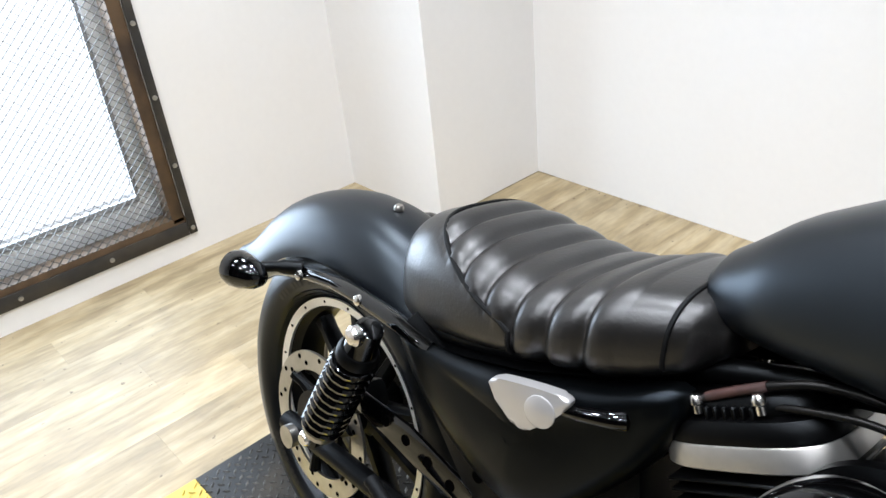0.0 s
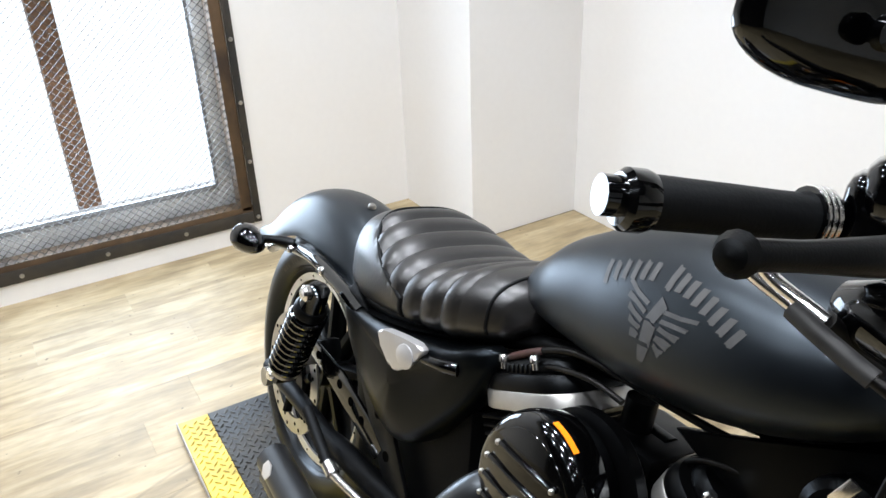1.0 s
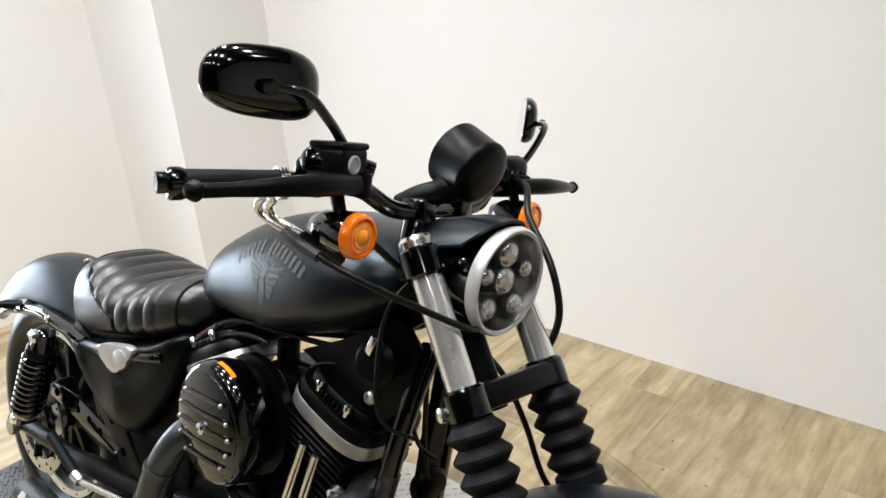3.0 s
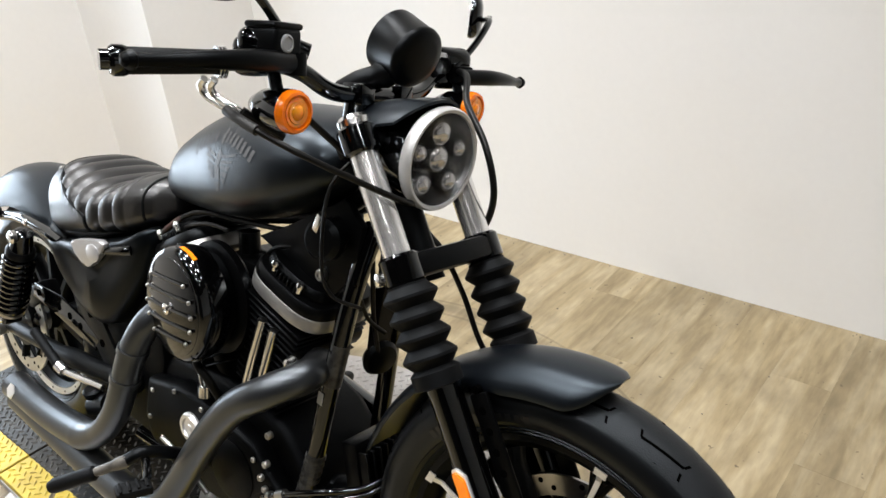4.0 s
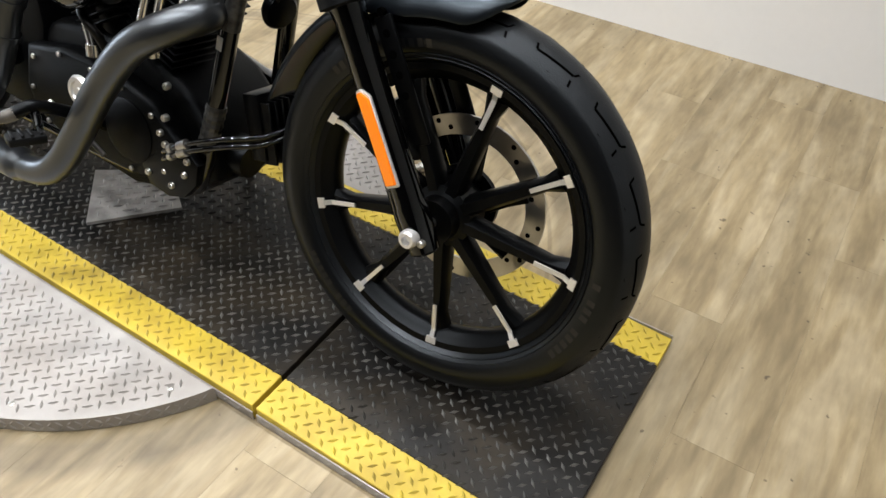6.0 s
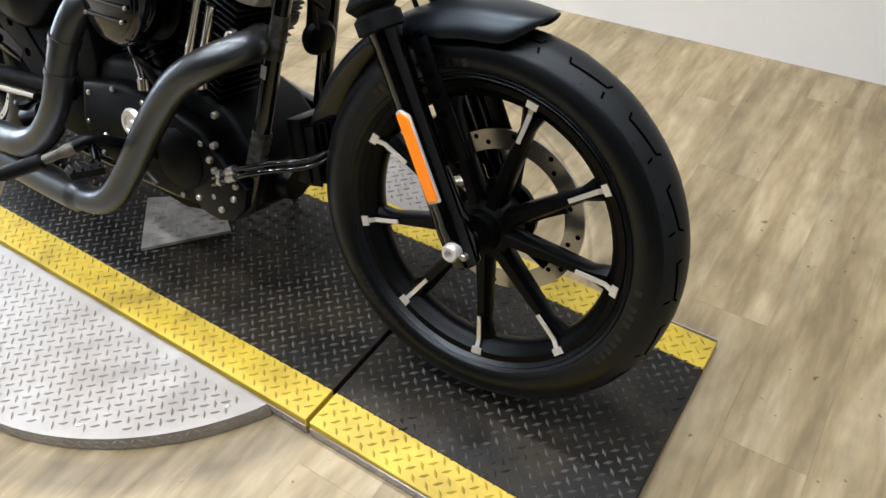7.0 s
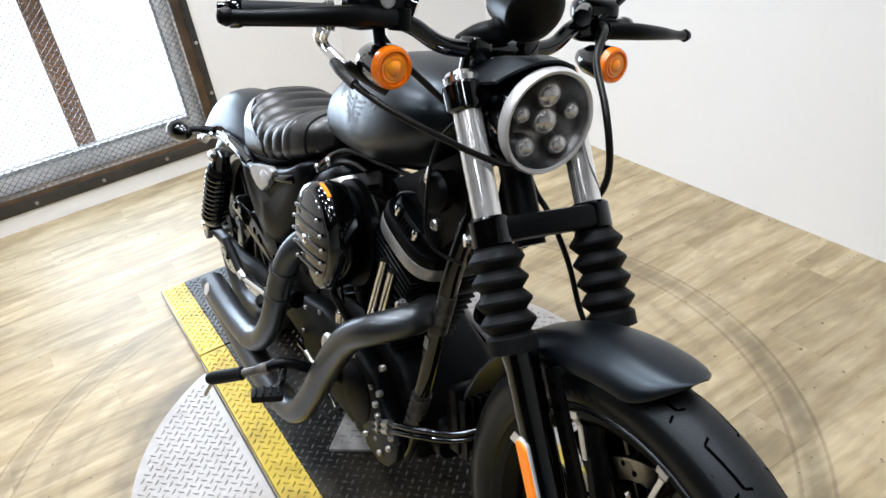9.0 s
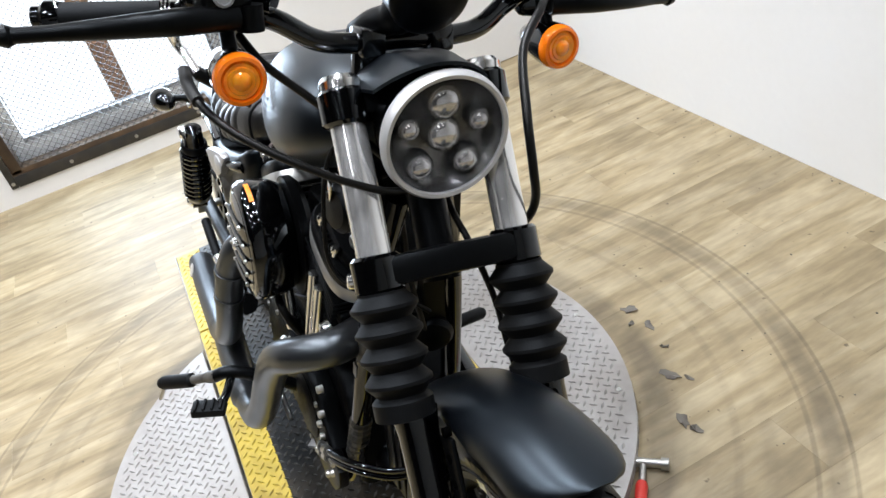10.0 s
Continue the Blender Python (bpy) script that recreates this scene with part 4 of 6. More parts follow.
for s in (-1, 1):
    dz = 0.0 if s < 0 else -0.004
    a, b = Vector((0.326, s * 0.255, 1.041 + dz)), Vector((0.274, s * 0.373, 1.036 + dz))
    w = (b - a).normalized()
    grip = barred("grip", tube([a, a + w * 0.004, a + w * 0.01] + [a + w * q for q in (0.03, 0.06, 0.09, 0.115)], [0.0145, 0.0175, 0.0155, 0.0155, 0.016, 0.0163, 0.0167], 20), RUBBER, None, "black rubber grip")
    barred("grip_end", lathe([(0.01, 0.0), (0.0175, 0.0), (0.0192, 0.005), (0.0192, 0.016), (0.016, 0.02), (0.004, 0.021)], a + w * 0.112, w, 20), GLOSS, grip, "gloss black grip end cap")
    barred("grip_collar", lathe([(0.0135, 0), (0.0195, 0.0), (0.02, 0.012), (0.014, 0.012)], a - w * 0.006, w, 20), GLOSS, grip)
    for q in range(3):
        barred("collar_ring", lathe([(0.0195, 0), (0.0208, 0.0006), (0.0208, 0.0018), (0.0195, 0.0024)], a - w * (0.006 - 0.0042 * q), w, 20, closed=True), CHROME, grip)
    barred("switch_housing", join(box((0, 0, 0), (0.042, 0.062, 0.05), 0.012, Matrix.Translation(a - w * 0.045 + Vector((0, 0, 0.008 if s < 0 else 0))) @ Matrix.Rotation(s * radians(-24), 4, "Z"), 3), tube(curve([a - w * 0.05 + Vector((-0.01, 0, 0.01)), a - w * 0.08 + Vector((0.0, 0, 0.022)), a - w * 0.11 + Vector((0.01, 0, 0.012))], 4), 0.015, 10)), GLOSS)
    barred("switch_cover", box((0, 0, 0), (0.046, 0.078, 0.044), 0.018, Matrix.Translation(a - w * 0.05 + Vector((0.006, 0, 0.024))) @ Matrix.Rotation(s * radians(-24), 4, "Z"), 4), GLOSS)
    lz = 0.010 if s < 0 else 0.0
    perch = barred("lever_perch", box((0, 0, 0), (0.05, 0.034, 0.03), 0.007, Matrix.Translation((0.37, s * 0.215, 1.04 + lz)) @ Matrix.Rotation(s * radians(-18), 4, "Z")), SATIN)
    tip = Vector((0.378, s * 0.415, 1.03 + lz))
    pts = curve([(0.392, s * 0.20, 1.036 + lz), (0.405, s * 0.26, 1.037 + lz), (0.402, s * 0.32, 1.035 + lz), (0.39, s * 0.37, 1.032 + lz), tuple(tip)], 5)
    nn = len(pts)
    lev = tube(pts, [0.0138 - 0.006 * min(1, max(0, k / nn - 0.25) / 0.5) for k in range(nn)], 12)
    barred("lever", join(lev, lathe([(0.001, -0.011), (0.008, -0.008), (0.0115, 0.0), (0.008, 0.008), (0.001, 0.011)], tip, (0.2, s, 0), 14)), SATIN, perch, "satin black hand lever")
# brake fluid reservoir on the right
res = barred("brake_reservoir", box((0.378, -0.212, 1.071), (0.048, 0.054, 0.036), 0.007, Matrix.Rotation(radians(8), 4, "Z"), 3), SATIN, None, "satin black brake fluid reservoir")
barred("reservoir_lid", box((0.377, -0.212, 1.0905), (0.051, 0.057, 0.009), 0.004, Matrix.Rotation(radians(8), 4, "Z")), SATIN, res)
barred("sight_glass", lathe([(0.005, 0), (0.0115, 0.0), (0.0115, 0.003), (0.009, 0.004), (0.008, 0.002), (0.001, 0.002)], (0.402, -0.214, 1.069), (1, 0.14, 0), 18), GREY_TRIM, res, "round grey sight glass")
barred("lever_pivot", tube([(0.388, -0.185, 1.03), (0.388, -0.185, 1.058)], 0.015, 14), SATIN, res)


# mirrors
def mirror(base, ball, centre, outward, facing, group):
    """A teardrop mirror: its glass faces the rider, its black back the front."""
    z = Vector(facing).normalized()
    x = Vector(outward)
    x = (x - z * x.dot(z)).normalized()
    y = z.cross(x)
    m = Matrix((x, y, z)).transposed().to_4x4()
    m.translation = centre
    up = 1 if y.z > 0 else -1
    def ring(scale, depth):
        pts = []
        for k in range(40):
            a = 2 * math.pi * k / 40
            c, s = math.cos(a), math.sin(a)
            w = 0.069 * scale * math.copysign(abs(c) ** 0.7, c)
            h = 0.0455 * scale * math.copysign(abs(s) ** 0.72, s)
            if s * up < 0:
                h *= 1 - 0.42 * (c * 0.5 + 0.5)
            pts.append(m @ Vector((w, h, depth)))
        return pts
    body = barred("mirror", loft([ring(0.25, -0.017), ring(0.6, -0.0155), ring(0.86, -0.0105), ring(0.98, -0.003), ring(1.0, 0.004), ring(0.97, 0.008), ring(0.94, 0.008)]), GLOSS, None, "gloss black rear-view mirror")
    barred("mirror_glass", loft([ring(0.935, 0.0082), ring(0.93, 0.0094)]), MIRROR, body, "mirror glass")
    b = Vector(ball)
    barred("mirror_stem", join(tube(curve([base, Vector(base).lerp(b, 0.5) + Vector((0.006, 0, 0)), b, Vector(centre) - z * 0.02], 5), 0.0062, 10), lathe([(0.004, -0.006), (0.0095, -0.004), (0.0095, 0.004), (0.004, 0.007)], Vector(centre) - z * 0.03, z, 12)), GLOSS, body)
    return body


mirror((0.378, -0.205, 1.09), (0.375, -0.270, 1.146), (0.333, -0.297, 1.151), (-0.36, -0.93, -0.02), (-0.92, 0.38, 0.05), "mirrors")
mirror((0.372, 0.20, 1.05), (0.366, 0.308, 1.135), (0.302, 0.352, 1.142), (-0.55, 0.8, 0), (-0.8, -0.58, 0.05), "mirrors")

# front turn signals
for s in (-1, 1):
    c = Vector((0.405, s * 0.207, 0.985))
    sig = barred("turn_signal", lathe([(0.004, -0.072), (0.014, -0.067), (0.024, -0.046), (0.0285, -0.014), (0.0288, 0.0)], c, (1, 0, -0.05), 28), GLOSS, None, "bullet turn signal with an amber lens")
    lens = barred("amber_lens", lathe([(0.0285, -0.002), (0.0285, 0.008), (0.0265, 0.0125), (0.0225, 0.0135), (0.0215, 0.009), (0.0205, 0.008)], c, (1, 0, -0.05), 32), AMBER, sig, "amber plastic lens")
    barred("lens_centre", lathe([(0.0212, 0.0085), (0.019, 0.0115), (0.0155, 0.0112), (0.0145, 0.013), (0.0105, 0.0128), (0.0095, 0.0145), (0.005, 0.0165), (0.001, 0.017)], c, (1, 0, -0.05), 32), AMBER_CORE, lens)
    barred("signal_stem", tube([c + Vector((-0.025, 0, 0.02)), c + Vector((-0.035, 0, 0.052))], 0.0085, 12), SATIN, sig)


def conduit(name, points, r, mat=CABLE, label="", fn=barred, steps=8):
    return fn(name, tube(curve(points, steps), r, 10), mat, None, label)


# brake line with its chrome ends, throttle and clutch cables
conduit("brake_line", [(0.35, -0.19, 1.02), (0.37, -0.17, 0.99), (0.385, -0.13, 0.955), (0.40, -0.09, 0.92), (0.42, -0.05, 0.88), (0.45, -0.015, 0.845)], 0.005, CABLE, "black brake hose")
for off in (0.0, 0.02):
    conduit("throttle_elbow", [(0.287 + off, -0.25, 1.018), (0.277 + off, -0.248, 1.008), (0.285 + off, -0.242, 0.994), (0.328 + off, -0.238, 0.979)], 0.0055, CHROME, "chrome throttle cable elbow")
    conduit("throttle_sleeve", [(0.327 + off, -0.2385, 0.98), (0.345 + off * 0.6, -0.21, 0.962), (0.358 + off * 0.4, -0.185, 0.946)], 0.0072, CABLE, "black rubber cable sleeve")
conduit("throttle_cable", [(0.351, -0.26, 0.979), (0.404, -0.255, 0.962), (0.443, -0.236, 0.943), (0.47, -0.207, 0.924), (0.49, -0.17, 0.904), (0.502, -0.128, 0.883), (0.505, -0.083, 0.864), (0.49, -0.038, 0.852)], 0.0046, CABLE, "black throttle cable", fixed)
conduit("cable_boot", [(0.344, -0.257, 0.981), (0.365, -0.259, 0.975), (0.388, -0.2575, 0.9675), (0.404, -0.255, 0.962)], 0.0072, BOOT, "grey rubber cable sleeve", fixed)
conduit("clutch_cable", [(0.362, 0.20, 1.028), (0.41, 0.165, 1.022), (0.45, 0.118, 0.985), (0.51, 0.09, 0.93), (0.533, 0.088, 0.87), (0.522, 0.10, 0.822), (0.503, 0.097, 0.785), (0.46, 0.075, 0.735), (0.40, 0.055, 0.68)], 0.0056, CABLE, "black clutch cable", fixed)
conduit("fork_wire", [(0.43, 0.02, 0.86), (0.455, 0.028, 0.81), (0.485, 0.035, 0.78), (0.50, 0.045, 0.75), (0.52, 0.06, 0.70), (0.55, 0.07, 0.63), (0.60, 0.075, 0.58)], 0.0045, CABLE)
conduit("speed_wire", [(0.40, -0.05, 0.93), (0.375, -0.10, 0.87), (0.372, -0.11, 0.76), (0.385, -0.10, 0.71), (0.42, -0.07, 0.69)], 0.003, CABLE)

# fuel tank
TANK = [(-0.158, 0.765, 0.793, 0.024), (-0.140, 0.751, 0.822, 0.054), (-0.075, 0.747, 0.875, 0.087), (0.02, 0.748, 0.923, 0.110), (0.10, 0.754, 0.950, 0.129), (0.19, 0.770, 0.963, 0.142), (0.27, 0.797, 0.963, 0.143), (0.33, 0.828, 0.953, 0.128), (0.372, 0.858, 0.930, 0.096), (0.395, 0.880, 0.905, 0.042)]


def tank_point(x, a):
    zb, zt, hw = lerp_rows(TANK, x)
    zm = zb + (zt - zb) * 0.42
    c, s = math.cos(a), math.sin(a)
    y = hw * math.copysign(abs(c) ** 0.78, c)
    z = zm + (zt - zm) * abs(s) ** 0.9 if s > 0 else zm - (zm - zb) * abs(s) ** 0.75
    return Vector((x, y, z))


def tank_side(x, z):
    """The tank's right side at x and z."""
    best = min((tank_point(x, math.pi + 0.02 * k) for k in range(-70, 40)), key=lambda p: abs(p.z - z))
    return best


xs = [-0.153, -0.147] + [-0.135 + 0.505 * k / 30 for k in range(31)] + [0.382, 0.392]
tank = fixed("fuel_tank", loft([[tank_point(x, 2 * math.pi * k / 56) for k in range(56)] for x in xs]), MATTE, None, "matte black fuel tank with a faded grey print", 60)
fixed("fuel_cap", lathe([(0.034, 0.0), (0.036, 0.008), (0.03, 0.014), (0.005, 0.016)], (0.23, -0.03, 0.938), (0.05, -0.1, 1), 28), GLOSS, tank, "gloss black fuel cap")


def print_patch(corners):
    """A flat patch of print that lies on the tank's side; corners in x and z."""
    n = 4
    (ax, az), (bx, bz), (cx, cz), (dx, dz) = corners
    rings = []
    for i in range(n + 1):
        row = []
        for j in range(3):
            u, v = i / n, j / 2
            x = (ax * (1 - u) + bx * u) * (1 - v) + (dx * (1 - u) + cx * u) * v
            z = (az * (1 - u) + bz * u) * (1 - v) + (dz * (1 - u) + cz * u) * v
            p = tank_side(x, z)
            e = 0.004
            px, pz = tank_side(x + e, z), tank_side(x, z + e)
            nrm = (px - p).cross(pz - p)
            nrm = nrm.normalized() if nrm.length > 1e-9 else Vector((0, -1, 0))
            if nrm.y > 0:
                nrm = -nrm
            row.append(p + nrm * 0.0006)
        rings.append(row)
    return loft(rings, closed=False)


# an arched row of plain bars, and plain wing shapes under it
bars = []
for k in range(15):
    if k == 6:
        continue
    t = k / 14
    x = 0.048 + 0.19 * t
    z = 0.886 + 0.032 * math.sin(math.pi * (0.08 + 0.84 * t)) - 0.014 * (1 - t)
    h = 0.0088 + 0.003 * (k in (0, 7))
    lean = 0.008 * (t - 0.5)
    bars.append(print_patch([(x - 0.0042 - lean, z - h), (x + 0.0042 - lean, z - h), (x + 0.0042 + lean, z + h), (x - 0.0042 + lean, z + h)]))
for one in bars:
    fixed("print_bar", one, GREY_PRINT, tank)
feathers = [[(0.134, 0.842), (0.150, 0.842), (0.151, 0.864), (0.133, 0.864)], [(0.133, 0.866), (0.147, 0.866), (0.156, 0.886), (0.143, 0.892)], [(0.137, 0.822), (0.146, 0.822), (0.150, 0.839), (0.133, 0.839)]]
for k in range(5):
    z = 0.884 - 0.0085 * k
    feathers.append([(0.129, z - 0.008), (0.131, z - 0.003), (0.092 + 0.006 * k, z + 0.007 - 0.002 * k), (0.090 + 0.007 * k, z + 0.002 - 0.003 * k)])
    feathers.append([(0.153, z - 0.006), (0.155, z - 0.001), (0.198 - 0.007 * k, z + 0.008 - 0.003 * k), (0.196 - 0.008 * k, z + 0.003 - 0.004 * k)])
wings = [print_patch(c) for c in feathers]
for one in wings:
    fixed("emblem_patch", one, GREY_PRINT, tank)

# seat
SEAT = [(-0.605, 0.635, 0.705, 0.03), (-0.59, 0.615, 0.728, 0.07), (-0.55, 0.597, 0.757, 0.104), (-0.50, 0.597, 0.772, 0.122), (-0.44, 0.612, 0.769, 0.133), (-0.38, 0.627, 0.758, 0.138), (-0.32, 0.642, 0.751, 0.137), (-0.26, 0.655, 0.763, 0.134), (-0.205, 0.667, 0.784, 0.128), (-0.16, 0.682, 0.792, 0.116), (-0.125, 0.70, 0.789, 0.098), (-0.10, 0.722, 0.776, 0.062)]


def piping_x(a):
    """Where the piping runs: far back on top, forward at the sides."""
    top = max(0.0, math.sin(a))
    return -0.512 + 0.19 * (1 - top) ** 1.3


def seat_point(x, a):
    zb, zt, hw = lerp_rows(SEAT, x)
    zm = zb + (zt - zb) * 0.45
    c, s = math.cos(a), math.sin(a)
    y = hw * math.copysign(abs(c) ** 0.66, c)
    z = zm + (zt - zm) * abs(s) ** 0.8 if s > 0 else zm - (zm - zb) * abs(s) ** 0.55
    p = Vector((x, y, z))
    if s > -0.75:
        px = piping_x(a)
        if px < x < -0.186:
            step = 0.0475
            f = ((x + 0.512) / step) % 1.0
            groove = math.exp(-((min(f, 1 - f) * step / 0.0075) ** 2))
            puff = 0.0035 * math.sin(math.pi * f)
            c0 = Vector((x, 0, zm))
            p = p + (p - c0).normalized() * (puff - 0.0065 * groove)
    return p


xs = [-0.605 + 0.505 * k / 150 for k in range(151)]
seat = fixed("seat", loft([[seat_point(x, 2 * math.pi * k / 64) for k in range(64)] for x in xs]), LEATHER, None, "black vinyl solo seat with tuck-and-roll ribs", 70)
fixed("piping", tube([seat_point(piping_x(a), a) for a in (radians(-28 + 236 * k / 60) for k in range(61))], 0.0036, 8), RUBBER, seat, "black seat piping")
fixed("front_piping", tube([seat_point(-0.142, a) for a in (radians(-20 + 220 * k / 50) for k in range(51))], 0.003, 8), RUBBER, seat, "black seat piping")
fixed("seat_pan", loft([[Vector((x, y, z)) for x, y, z in ((x, -w, z + 0.004), (x, -w * 0.8, z - 0.014), (x, w * 0.8, z - 0.014), (x, w, z + 0.004))] for x, w, z in ((-0.58, 0.07, 0.612), (-0.5, 0.118, 0.595), (-0.4, 0.13, 0.617), (-0.3, 0.132, 0.643), (-0.2, 0.105, 0.672), (-0.12, 0.06, 0.72))]), SATIN, seat)

# rear fender, struts and signals
fixed("rear_fender", arch(REAR, 0.394, 52, 144, 0.098, 0.098, 36, taper=0.03), MATTE, None, "matte black chopped rear fender")
fixed("fender_screw", lathe([(0.003, -0.002), (0.0085, 0.0), (0.0082, 0.005), (0.0055, 0.009), (0.002, 0.0095)], (-0.692, -0.003, 0.7125), (0.15, 0, 1), 16), STEEL, None, "small knurled steel fender screw")
for s in (-1, 1):
    strut = fixed("fender_strut", tube(curve([(-0.46, s * 0.122, 0.60), (-0.56, s * 0.12, 0.61), (-0.70, s * 0.116, 0.61), (-0.86, s * 0.112, 0.578), (-0.93, s * 0.108, 0.545)], 5), [0.014] * 10 + [0.012] * 11, 10), GLOSS, None, "gloss black fender strut")
    for x, z in ((-0.62, 0.614), (-0.78, 0.598), (-0.9, 0.56)):
        fixed("strut_bolt", lathe([(0.004, 0), (0.009, 0.0), (0.008, 0.006), (0.004, 0.008)], (x, s * 0.128, z), (0, s, 0), 12), CHROME, strut)
    c = Vector((-0.838, s * 0.20, 0.602))
    sig = fixed("rear_turn_signal", lathe([(0.002, -0.05), (0.012, -0.046), (0.022, -0.031), (0.029, -0.006), (0.0305, 0.010), (0.027, 0.023), (0.013, 0.031), (0.002, 0.032)], c, (-0.95, s * 0.25, 0.05), 28), GLOSS, None, "gloss black bullet rear turn signal")
    fixed("signal_stem", tube(curve([c + Vector((0, -s * 0.02, 0.0)), (-0.815, s * 0.15, 0.606), (-0.79, s * 0.118, 0.604)], 4), [0.009] * 5 + [0.012] * 4, 10), SATIN, sig)

# shocks
for s in (-1, 1):
    top, low = Vector((-0.541, s * 0.170, 0.607)), Vector((-0.655, s * 0.172, 0.386))
    w = (low - top).normalized()
    shock = fixed("shock_absorber", tube([top + w * q for q in (-0.012, -0.008, 0.035, 0.04, 0.06, 0.062, 0.2, 0.25)], [0.012, 0.02, 0.024, 0.027, 0.027, 0.017, 0.017, 0.015], 18), GLOSS, None, "black coil-over rear shock absorber")
    n, turns = 150, 10
    side = w.cross(Vector((0, 1, 0))).normalized()
    coil = [top + w * (0.06 + 0.165 * k / n) + 0.029 * (math.cos(2 * math.pi * turns * k / n) * Vector((0, 1, 0)) + math.sin(2 * math.pi * turns * k / n) * side) for k in range(n + 1)]
    fixed("coil_spring", tube(coil, 0.0068, 8), GLOSS, shock, "gloss black coil spring")
    for p, r in ((top, 0.015), (low, 0.013)):
        fixed("shock_bolt", lathe([(0.008, 0.0), (r, 0.0), (r, 0.008), (r * 0.7, 0.013), (0.002, 0.014)], p + Vector((0, s * 0.018, 0)), (0, s, 0), 18), CHROME, shock, "chrome acorn shock bolt")
    fixed("shock_cap", lathe([(0.012, 0.0), (0.027, 0.0), (0.031, 0.006), (0.031, 0.018), (0.02, 0.02)], top + w * 0.036, w, 22), SATIN, shock)
    fixed("shock_eye", lathe([(0.012, -0.018), (0.02, -0.018), (0.02, 0.018), (0.012, 0.018)], low, (0, 1, 0), 16), SATIN, shock)
    fixed("spring_seat", lathe([(0.016, 0.0), (0.03, 0.0), (0.03, 0.008), (0.016, 0.01)], top + w * 0.226, w, 18), STEEL, shock)
    # swingarm and upright plate
    fixed("swingarm", tube(curve([(-0.20, s * 0.11, 0.345), (-0.45, s * 0.135, 0.335), (-0.63, s * 0.14, 0.332), (-0.80, s * 0.14, 0.323)], 5), [0.022] * 6 + [0.017] * 10, 12), SATIN)
    plate = fixed("frame_plate", prism([(-0.54, 0.60), (-0.50, 0.64), (-0.44, 0.61), (-0.26, 0.40), (-0.2, 0.33), (-0.24, 0.30), (-0.30, 0.34)], s * 0.115, s * 0.122, 0.002), SATIN, None, "black drilled frame side plate")
    # Plate holes are dark plugs, their shade put into the colour.
    for q in range(5):
        fixed("plate_hole", lathe([(0.009, -0.005), (0.009, 0.005)], (-0.45 + 0.045 * q, s * 0.1185, 0.57 - 0.055 * q), (0, 1, 0), 12), SHADE_BLACK, plate)
guard = fixed("drilled_bracket", prism([(-0.64, 0.428), (-0.625, 0.464), (-0.50, 0.462), (-0.385, 0.436), (-0.33, 0.408), (-0.35, 0.376), (-0.45, 0.398), (-0.55, 0.418)], -0.117, -0.123, 0.0015), GLOSS, None, "black drilled steel bracket")
# Bracket holes as solid dark plugs, coloured like shade.
for x, z in ((-0.606, 0.444), (-0.553, 0.443), (-0.505, 0.436), (-0.455, 0.428), (-0.408, 0.417)):
    fixed("bracket_hole", lathe([(0.0085, -0.0045), (0.0085, 0.0045)], (x, -0.12, z), (0, 1, 0), 12), SHADE_BLACK, guard)
fixed("rear_axle", lathe([(0.012, -0.17), (0.02, -0.17), (0.02, -0.155), (0.011, -0.15), (0.011, 0.17)], REAR, (0, 1, 0), 16), STEEL)
fixed("rear_caliper", box((-0.66, -0.09, 0.42), (0.1, 0.05, 0.05), 0.012, Matrix.Rotation(radians(-30), 4, "Y")), SATIN)
fixed("drive_belt_guard", join(tube(curve([(-0.14, 0.115, 0.40), (-0.4, 0.12, 0.43), (-0.72, 0.12, 0.44)], 5), 0.018, 8), lathe([(0.04, 0.085), (0.115, 0.085), (0.115, 0.11), (0.04, 0.11)], REAR, (0, 1, 0), 40)), SATIN)

# oil tank side cover with its badge
def cover_outline():
    low = curve([(-0.55, 0, 0.60), (-0.49, 0, 0.534), (-0.406, 0, 0.489), (-0.325, 0, 0.463), (-0.27, 0, 0.461), (-0.22, 0, 0.495), (-0.165, 0, 0.56), (-0.128, 0, 0.615), (-0.108, 0, 0.67), (-0.112, 0, 0.697)], 6)
    top = curve([(-0.125, 0, 0.70), (-0.20, 0, 0.668), (-0.32, 0, 0.638), (-0.42, 0, 0.616), (-0.52, 0, 0.606)], 6)
    return [(p.x, p.z) for p in low + top]


